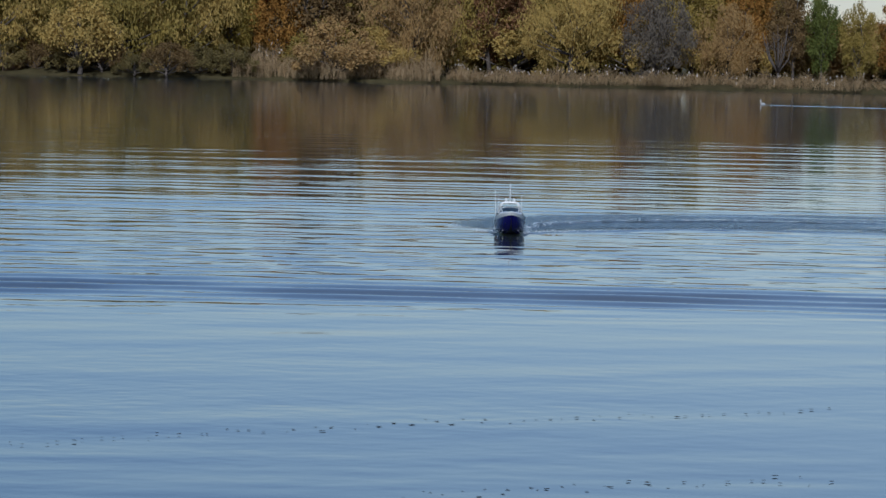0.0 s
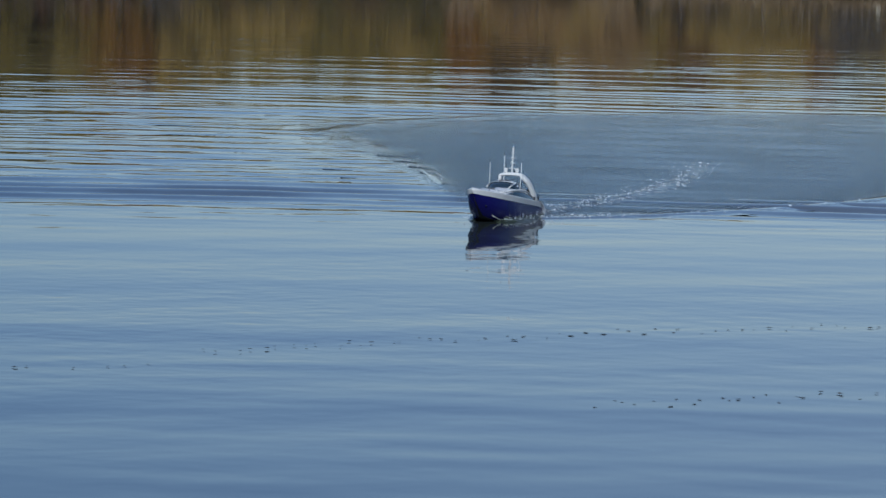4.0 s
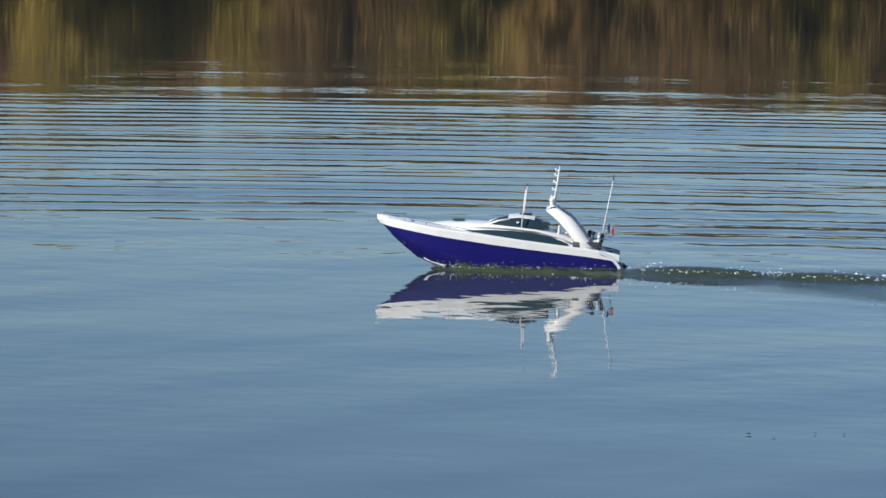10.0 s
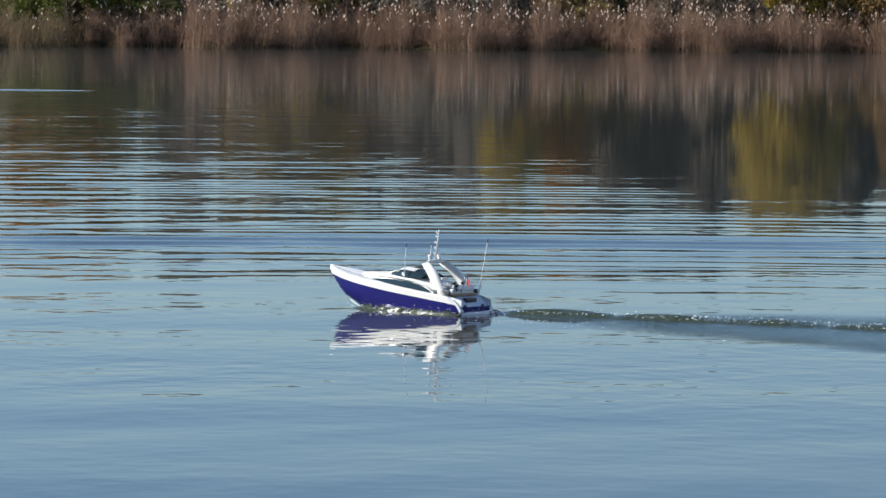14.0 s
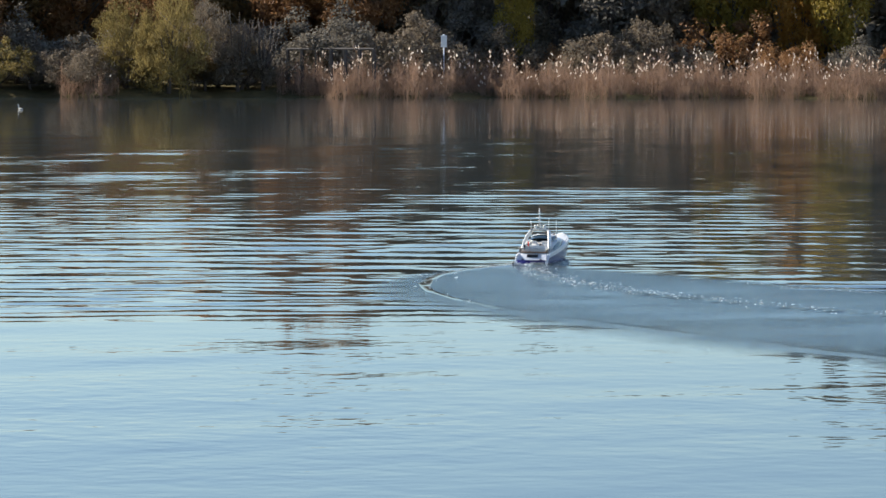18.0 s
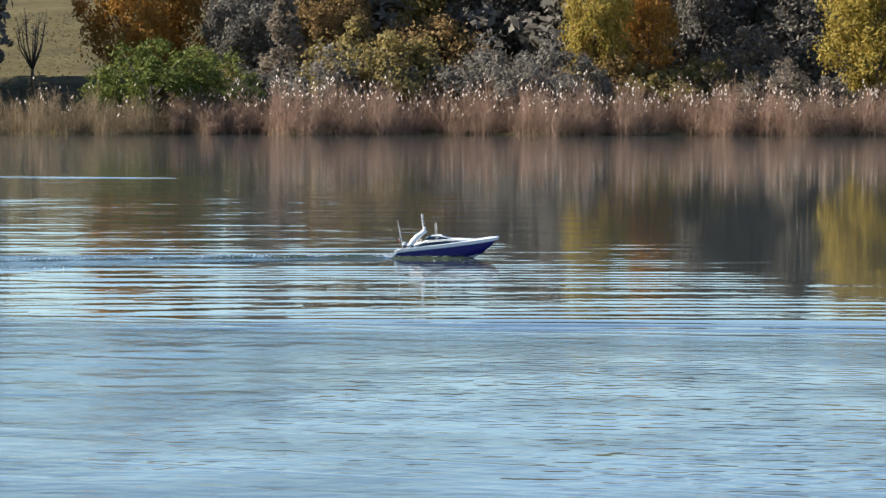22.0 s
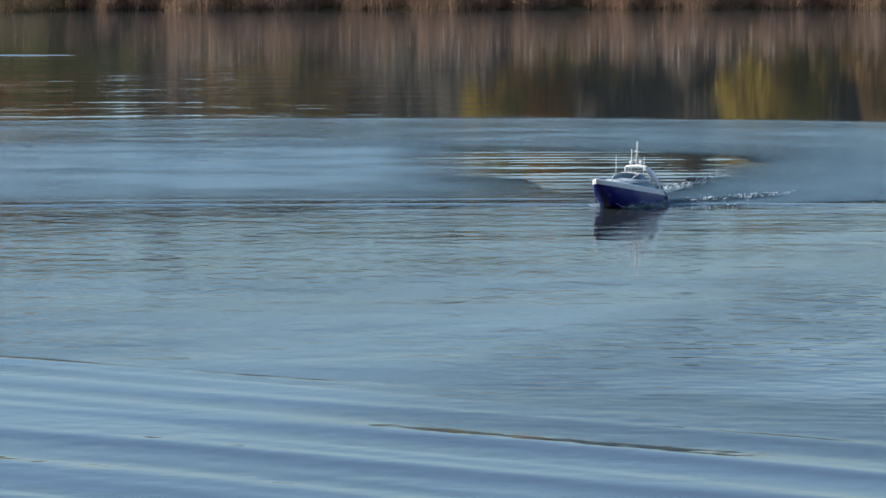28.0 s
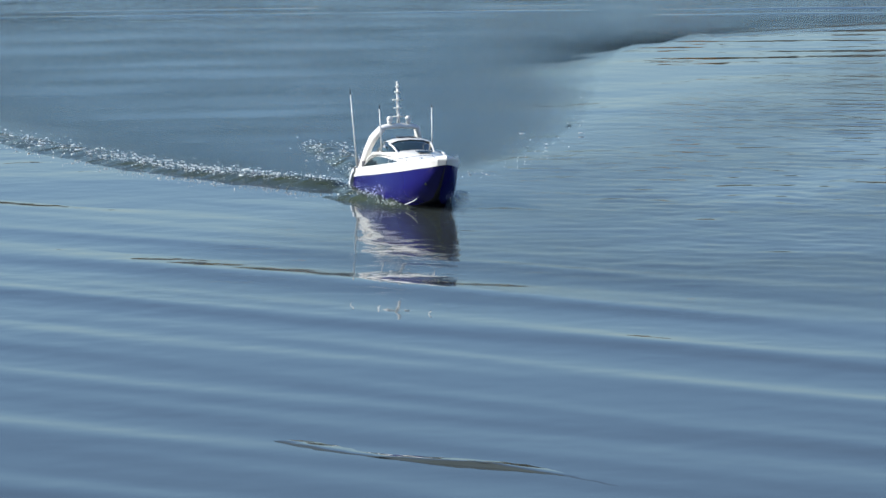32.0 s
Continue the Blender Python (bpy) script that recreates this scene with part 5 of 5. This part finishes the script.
def wake():
    """The bow wave on both sides of the track, the ruffled water between, and the wash with its foam."""
    rng = random.Random(31)
    for k, age in enumerate(AGES):
        step = AGES[min(k + 1, len(AGES) - 1)] - AGES[max(k - 1, 0)]
        length = max(step * 3.3 * 1.1, 0.5) if k < len(AGES) - 1 else 4.0
        amp = 0.016 * float(np.interp(age, [0.2, 1.3, 2.4, 5.0, 7.5], [1.5, 0.9, 0.48, 0.65, 0.85])) * math.exp(-age / 30) * min(1.0, 0.5 + age * 0.25)
        width = float(np.interp(age, [0, 1.2, 3, 9], [0.08, 0.10, 0.2, 0.22]))
        if age < 1.3:
            humps, nv = ((0.0, 1.0),), 19
        elif age < 2.6:
            humps, nv = ((0.0, 1.0), (0.42, 0.35)), 41
        else:
            humps, nv = ((0.0, 1.0), (0.62, 0.8), (-0.5, 0.45), (1.2, 0.4)), 71
        for side in (1, -1) if age < 11 else ():
            curl = side < 0 and age < 1.2
            me = water_ridge("wake_wave", length, 0.042 * math.exp(-age / 1.1) if curl else amp, 0.085 if curl else width, k, humps=tuple((c * -side, a) for c, a in humps), nv=nv, mat=CHURNED if curl else WATER)
            ob = tagged(new("wake_wave", me), "smooth low wave running out from the boat's wake", "wave", "waves of the boat's wake")
            n = int(520 * math.exp(-age / 0.65)) if side < 0 else int(150 * math.exp(-age / 0.4))
            if n > 1:
                bm = flecks(bmesh.new(), n, length * 0.3, 0.045 + 0.015 * age, 0.007, 0.0028, rng, (0, 0, 0.03 * math.exp(-age / 1.1) if curl else amp * 0.6))
                tagged(part("foam", bm, FOAM, ob, "white foam flecks"), kind="stuff")
            WAKE.append((ob, age, side, 0.0))
        if 0.25 < age < 15.5:
            us, vs = (-1, -0.6, -0.2, 0.2, 0.6, 1), (-1.12, -1.0, -0.85, -0.5, 0, 0.5, 0.85, 1.0, 1.12)
            strong = float(np.interp(age, [0.2, 0.6, 2.0, 6.0, 12.0, 15.5], [0.4, 0.85, 0.9, 0.75, 0.5, 0.0]))
            ruffle = float(np.interp(age, [0.2, 1.0, 3.0, 5.0, 7.0, 12.0, 17.0], [0.4, 0.5, 0.65, 1.1, 1.4, 1.2, 0.8]))
            verts, fades, faces = [], [], []
            for u in us:
                along = u * length * 0.8
                half = wake_offset(max(age - along / 3.3, 0.02))
                for v in vs:
                    verts.append((along, v * half, 0.0))
                    fades.append(strong * float(np.interp(abs(v), [0.25, 0.6, 0.9, 1.12], [1, 0.75, 0.32, 0])) * (0.0 if abs(u) == 1 else 1.0))
            w = len(vs)
            for i in range(len(us) - 1):
                for j in range(w - 1):
                    faces.append((i * w + j, (i + 1) * w + j, (i + 1) * w + j + 1, i * w + j + 1))
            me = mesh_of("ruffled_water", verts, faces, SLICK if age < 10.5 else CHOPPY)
            me.attributes.new("fade", "FLOAT", "POINT").data.foreach_set("value", fades)
            me.attributes.new("ruffle", "FLOAT", "POINT").data.foreach_set("value", [ruffle] * len(verts))
            me.attributes.new("blur", "FLOAT", "POINT").data.foreach_set("value", [float(np.interp(age, [0.3, 1.5, 3.0, 6.0, 10.0, 10.5], [0.24, 0.22, 0.19, 0.11, 0.09, 0.02]))] * len(verts))
            ob = tagged(new("ruffled_water", me), "ruffled darker blue water between the wake's waves", "wave", "ruffled water of the wake")
            WAKE.append((ob, age, 0, 0.004 + 0.0003 * (len(AGES) - k) / 3))
    age = 0.12
    while age < 2.6:
        me = water_ridge("wash", 0.9, 0.042 * math.exp(-age / 2.2) + 0.006, 0.075 + 0.016 * age, int(age * 50), CHURNED, sharp=2, rim=0.013)
        ob = tagged(new("wake_wash", me), "churned greenish water with foam behind the boat", "wave", "wash behind the boat")
        n = int(230 * math.exp(-age / 1.2))
        if n > 3:
            bm = flecks(bmesh.new(), n, 0.18, 0.06 + 0.02 * age, 0.007, 0.0029, rng, (0, 0, 0.013))
            tagged(part("foam", bm, FOAM, ob, "white foam flecks"), kind="stuff")
        WAKE.append((ob, age, 0, 0.0075))
        age += 0.16


wake()


def steep_wave():
    """The last steep crest of an old wake, which runs in to the near bank."""
    rng = random.Random(8)
    nu, prof = 41, ((-0.022, -0.004), (-0.013, 0.005), (-0.005, 0.0105), (0.0, 0.0115), (0.03, 0.008), (0.07, 0.003), (0.12, -0.004))
    vs, fs = [], []
    for i in range(nu):
        u = -1 + 2 * i / (nu - 1)
        tall = max(0.0, 1 - abs(u) ** 3) * (0.8 + 0.2 * math.sin(u * 7 + 1))
        for y, z in prof:
            vs.append((u * 0.62, y + 0.03 * math.sin(u * 4) + 0.006 * rng.uniform(-1, 1), (z + 0.004) * tall - 0.004))
    w = len(prof)
    for i in range(nu - 1):
        for j in range(w - 1):
            k = i * w + j
            fs.append((k, k + w, k + w + 1, k + 1))
    ob = new("steep_wave", mesh_of("steep_wave", vs, fs, WATER, True))
    return tagged(ob, "short steep wave crest near the bank", "wave", "waves of the boat's wake")


STEEP = steep_wave()


def old_swell():
    """The long low waves of the first pass, which run in to the near bank one behind the other."""
    xs, ys = np.linspace(-13, 13, 240), np.linspace(-4.6, 4.6, 231)
    x, y = np.meshgrid(xs, ys, indexing="ij")
    z = np.zeros_like(x)
    for k, (length, slope, lean) in enumerate(((0.56, 0.019, 2.0), (0.67, 0.023, -2.5), (0.82, 0.016, 0.5), (1.25, 0.009, 3.5))):
        wave = 2 * math.pi / length
        turn = wave * (y + x * math.tan(radians(lean)) + 0.10 * np.sin(x * 0.5 + k) + 0.03 * np.sin(x * 1.7 + 2 * k)) + 1.9 * k
        z += slope / wave * (0.72 + 0.28 * np.sin(x * 0.9 + 2 * k + 1.5 * np.sin(y + k))) * (np.cos(turn) + 0.32 * np.cos(2 * turn) + 0.14 * np.cos(3 * turn))
    fade = np.clip((13 - abs(x)) / 3, 0, 1) * np.clip((y + 4.6) / 1.2, 0, 1) * np.clip((4.6 - y) / 2.2, 0, 1)
    z = z * fade + 0.006 * fade - 0.010 * (1 - fade)
    n = len(ys)
    i, j = np.meshgrid(np.arange(len(xs) - 1), np.arange(n - 1), indexing="ij")
    q = (i * n + j).ravel()
    me = array_mesh("old_swell", np.stack([x, y, z], -1).reshape(-1, 3), np.stack([q, q + n, q + n + 1, q + 1], 1), WATER, True)
    me.attributes.new("ruffle", "FLOAT", "POINT").data.foreach_set("value", np.full(x.size, 0.5, np.float32))
    return tagged(new("swell", me), "long low waves of an old wake running to the bank", "wave", "waves of the boat's wake")


SWELL = old_swell()


def chop(wide, deep, slope, mat, blur, label):
    """The short chop that the boat leaves behind, a patch that drifts slowly over the water."""
    xs, ys = np.arange(-wide, wide, 0.045), np.arange(-deep, deep, 0.03)
    x, y = np.meshgrid(xs, ys, indexing="ij")
    rng = np.random.default_rng(12)
    z = np.zeros_like(x)
    for _ in range(40):
        wave = 2 * math.pi / math.exp(rng.uniform(math.log(0.11), math.log(0.21)))
        lean, ph = math.radians(rng.normal(0, 38)), rng.uniform(0, 6.28)
        turn = wave * (y * math.cos(lean) + x * math.sin(lean)) + ph
        z += slope * math.sqrt(2 / 40) / wave * (np.sin(turn) + 0.25 * np.sin(2 * turn))
    z *= 0.75 + 0.4 * np.sin(x * 1.3 + 1.2 * np.sin(y * 0.7)) * np.sin(y * 0.9 + 1)
    fade = np.clip((wide - abs(x)) / (0.32 * wide), 0, 1) * np.clip((deep - abs(y)) / (0.36 * deep), 0, 1)
    n = len(ys)
    i, j = np.meshgrid(np.arange(len(xs) - 1), np.arange(n - 1), indexing="ij")
    q = (i * n + j).ravel()
    me = array_mesh("chop", np.stack([x, y, z], -1).reshape(-1, 3), np.stack([q, q + n, q + n + 1, q + 1], 1), mat, True)
    for key, value in (("fade", 0.95 * fade), ("ruffle", 1.0 + 0 * fade), ("blur", blur + 0 * fade)):
        me.attributes.new(key, "FLOAT", "POINT").data.foreach_set("value", value.astype(np.float32).ravel())
    return tagged(new("chop", me), label, "wave", "waves of the boat's wake", "stuff")


CHOP = chop(5.0, 6.2, 0.025, CHOPPY, 0.05, "short choppy wavelets left by the boat's wake")
TURN = chop(3.0, 5.5, 0.022, SLICK, 0.18, "ruffled water inside the boat's last turn")

# ---- birds, floating leaves, far-off traces on the water ----
PLUMAGE = material("pale_plumage", (0.62, 0.60, 0.56), 0.8, scale=20, vary=0.2)
BROWN_PLUMAGE = material("grey_brown_plumage", (0.40, 0.37, 0.33), 0.8, scale=20, vary=0.3)
LEAF = material("dead_leaf", (0.045, 0.035, 0.02), 0.7, scale=40, vary=0.3, each=0.3)


def grebe():
    bird = new("water_bird")
    bm = ball(bmesh.new(), (0, 0, 0.05), 0.1, 1.9, 0.85, 0.75)
    part("body", bm, BROWN_PLUMAGE, bird)
    bm = ball(bmesh.new(), (0.06, 0, 0.03), 0.085, 1.2, 0.9, 0.6)
    part("breast", bm, PLUMAGE, bird)
    part("neck", tube(bmesh.new(), [(0.13, 0, 0.06), (0.17, 0, 0.15), (0.165, 0, 0.24), (0.18, 0, 0.29)], [0.045, 0.03, 0.026, 0.028], 8), PLUMAGE, bird, "white front of the neck")
    head = part("head", ball(bmesh.new(), (0.19, 0, 0.30), 0.034, 1.3, 0.9, 1.0), PLUMAGE, bird)
    part("beak", tube(bmesh.new(), [(0.22, 0, 0.30), (0.29, 0, 0.292)], [0.010, 0.003], 6), BROWN_PLUMAGE, head)
    part("crest", ball(bmesh.new(), (0.172, 0, 0.325), 0.02, 1.2, 0.9, 0.8, 8, 6), BROWN_PLUMAGE, head)
    bird.scale = (0.5, 0.5, 0.5)
    return tagged(bird, "grebe with a white neck swimming on the lake", "bird", "birds on the lake")


BIRD = grebe()
BIRD_FAR = copy_thing(BIRD, Matrix.Identity(4))
BIRD_WEST = copy_thing(BIRD, Matrix.Identity(4))


def streaks():
    """Long light ripples that the birds left on the far water."""
    for az0, r0, az1, r1 in ((64.4, 86, 72.8, 76), (87.0, 150, 90.5, 146), (-16.6, 82, -12.6, 80), (-19.8, 125, -18.4, 125), (12, 96, 16, 92)):
        p, q = bearing(az0, r0), bearing(az1, r1)
        me = water_ridge("streak", (q - p).length, 0.016, 0.22, int(az0), WATER)
        ob = tagged(new("bird_wake", me), "long light ripple behind a swimming bird", "wave", "ripples behind birds")
        m = (p + q) / 2
        ob.matrix_world = pose(m.x, m.y, 0.0, 0, 0, math.degrees(math.atan2(q.y - p.y, q.x - p.x)))


def floating_leaves():
    rng = random.Random(12)
    kinds = []
    for k in range(4):
        bm = bmesh.new()
        n = 7
        ring = [bm.verts.new((0.016 * math.cos(a) * rng.uniform(0.7, 1.2), 0.010 * math.sin(a) * rng.uniform(0.7, 1.2), 0.002 + 0.003 * rng.random())) for a in (6.283 * i / n for i in range(n))]
        mid = bm.verts.new((0, 0, 0.0015))
        for i in range(n):
            bm.faces.new((mid, ring[i], ring[(i + 1) % n]))
        bmesh.ops.solidify(bm, geom=list(bm.faces), thickness=0.0015)
        me = bpy.data.meshes.new("floating_leaf")
        bm.to_mesh(me)
        bm.free()
        me.materials.append(LEAF)
        kinds.append(me)
    lines = ((77.0, 16.1, 88.5, 18.5, 46), (82.5, 14.5, 88.5, 15.4, 26), (63.5, 14.6, 76.5, 15.5, 26), (35.0, 11.9, 47.5, 12.4, 20), (64, 12.6, 72, 13.2, 10), (9.0, 11.6, 19.0, 11.9, 18))
    for az0, r0, az1, r1, n in lines:
        n = int(n * 1.3)
        for k in range(n):
            t = (k + rng.random()) / n
            p = bearing(az0 + (az1 - az0) * t, r0 + (r1 - r0) * t + rng.gauss(0, 0.09))
            ob = tagged(new("floating_leaf", kinds[rng.randrange(4)]), "small dark dead leaf floating on the water", "leaf", "leaves drifting on the lake")
            s = rng.choice((0.5, 0.6, 0.75, 1.1))
            ob.matrix_world = pose(p.x, p.y, 0.001, 0, 0, rng.uniform(0, 360)) @ Matrix.Diagonal((s, s, s, 1))


def bank_things():
    """The jetty rail and the white notice on the far bank."""
    wood = material("weathered_wood", (0.035, 0.03, 0.027), 0.85, scale=3, vary=0.3)
    rail = new("wooden_railing")
    a0, a1 = -28.55, -27.35
    for k in range(7):
        az = a0 + (a1 - a0) * k / 6
        p = bearing(az, shore(az) + 1.6)
        z = land(az, shore(az) + 1.6)
        part("post", box(bmesh.new(), p.x, p.y, (z + 2.05) / 2, 0.13, 0.13, 2.05 - z, 0.01), wood, rail, smooth=False)
    p, q = bearing(a0, shore(a0) + 1.6, 2.08), bearing(a1, shore(a1) + 1.6, 2.08)
    part("beam", tube(bmesh.new(), [p, q], [0.05, 0.05], 6), wood, rail, smooth=False)
    tagged(rail, "dark weathered wooden railing among the reeds", "railing")
    sign = new("notice_post")
    az = -26.38
    p = bearing(az, shore(az) + 3.0)
    z = land(az, shore(az) + 3.0)
    sign.matrix_world = pose(p.x, p.y, z, 0, 0, -az)
    part("pole", tube(bmesh.new(), [(0, 0, -0.1), (0, 0, 2.3)], [0.03, 0.03], 8), GREY, sign)
    part("board", box(bmesh.new(), 0, -0.05, 1.98, 0.26, 0.03, 0.52, 0.01), WHITE, sign, "white notice board", False)
    tagged(sign, "white notice board on a post among the reeds", "sign")


streaks()
floating_leaves()
bank_things()


def motions():
    walk(BOAT, BOAT_ROWS)
    times = [0.5 * k for k in range(65)]
    for ob, age, side, level in WAKE:
        rows = []
        for t in times:
            if side:
                near = 0.12 if age < 4 else 0.6
                p = wake_place(t, age, side)
                way = wake_place(t, max(age - near, 0.0), side) - wake_place(t, age + near, side)
            else:
                p, way = boat_place(t - age - 0.13), boat_place(t - age) - boat_place(t - age - 0.3)
            low = level
            if side:
                spent = ([0, 1.4, 2.4, 3], [1, 1, 0, 0]) if side > 0 else ([0, 0.75, 1.15, 4.5, 6], [0, 0, 1, 1, 0])
                low -= 0.016 * float(np.interp(age, *spent)) * float(np.interp(t, [25.5, 28], [0, 1]))
            if side:
                ahead = boat_place(t - age + 0.3) - boat_place(t - age - 0.3)
                if way.length < 1e-6 or way.normalized().dot(ahead.normalized()) < 0.8 or way.length < 0.55 * ahead.length * near / 0.3:
                    low -= 0.03
            if side < 0 and age < 1.2:
                low -= 0.055 * float(np.interp(t, [3, 4.5, 25, 27.5], [0.6, 1, 1, 0]))
            if side > 0 and age < 3:
                low -= 0.022 * float(np.interp(t, [4.5, 6, 16, 18], [0, 1, 1, 0]))
            elif not side and level > 0.007 and age > 0.5:
                low -= 0.05 * float(np.interp(t, [25.5, 28], [0, 1]))
            rows.append((t, pose(p.x, p.y, low, 0, 0, math.degrees(math.atan2(way.y, way.x)))))
        walk(ob, rows)
    walk(SPRAY, [(t, Matrix.Translation((0, 0, float(np.interp(t, [0, 25, 26.5, 32], [-0.25, -0.25, 0.0, 0.0])))) @ m) for t, m in BOAT_ROWS])
    walk(STEEP, [(0, pose(*bearing(-9.5, 17.0, -0.06), 0, 0, -25)), (26, pose(*bearing(-9.0, 14.8, -0.06), 0, 0, -28)), (28.5, pose(*bearing(-6.6, 12.7, -0.02), 0, 0, -34)), (30, pose(*bearing(-5.8, 11.2, 0.003), 0, 0, -36)), (31, pose(*bearing(-5.6, 10.4, 0.003), 0, 0, -36)), (32, pose(*bearing(-4.3, 9.3, 0.003), 0, 0, -36))])
    # the swell follows the first pass of the boat in to the bank
    walk(SWELL, [(t, pose(*bearing(az, r, z), 0, 0, turn)) for t, az, r, z, turn in ((0, -8, 19.0, -0.06, -17), (16, -8, 18.5, -0.06, -17), (19, -8, 17.0, -0.03, -17), (22, -7, 15.2, 0.0, -18), (24, -5, 13.2, 0.0, -20), (26, -4, 11.6, 0.0, -28), (29, -6, 11.2, 0.0, -29), (32, -6, 10.6, 0.0, -31))])
    walk(CHOP, [(t, pose(*bearing(az, r, z), 0, 0, -az)) for t, az, r, z in ((0, 2, 21.5, -0.06), (15.5, 0, 21.0, -0.06), (18, -1, 20.6, 0.010), (24, -1, 20.0, 0.010), (26.4, 0, 19.6, 0.010), (28.6, 12, 18.6, 0.010), (32, 13, 17.6, 0.010))])
    walk(TURN, [(t, pose(*bearing(-12.0, r, z), 0, 0, 12.0)) for t, r, z in ((0, 34.0, -0.06), (23.5, 34.0, -0.06), (26.8, 33.6, 0.006), (32, 32.6, 0.006))])
    walk(BIRD, [(0, pose(*bearing(-15.6, 83), 0, 0, 5)), (21, pose(*bearing(-15.45, 82), 0, 0, 5)), (32, pose(*bearing(-15.9, 81), 0, 0, 5))])
    walk(BIRD_WEST, [(0, pose(*bearing(-31.6, 131), 0, 0, 178)), (18, pose(*bearing(-32.25, 131), 0, 0, 178)), (32, pose(*bearing(-33.5, 130), 0, 0, 178))])
    walk(BIRD_FAR, [(0, pose(*bearing(87.4, 152), 0, 0, 92)), (32, pose(*bearing(84.2, 150), 0, 0, 92))])


motions()
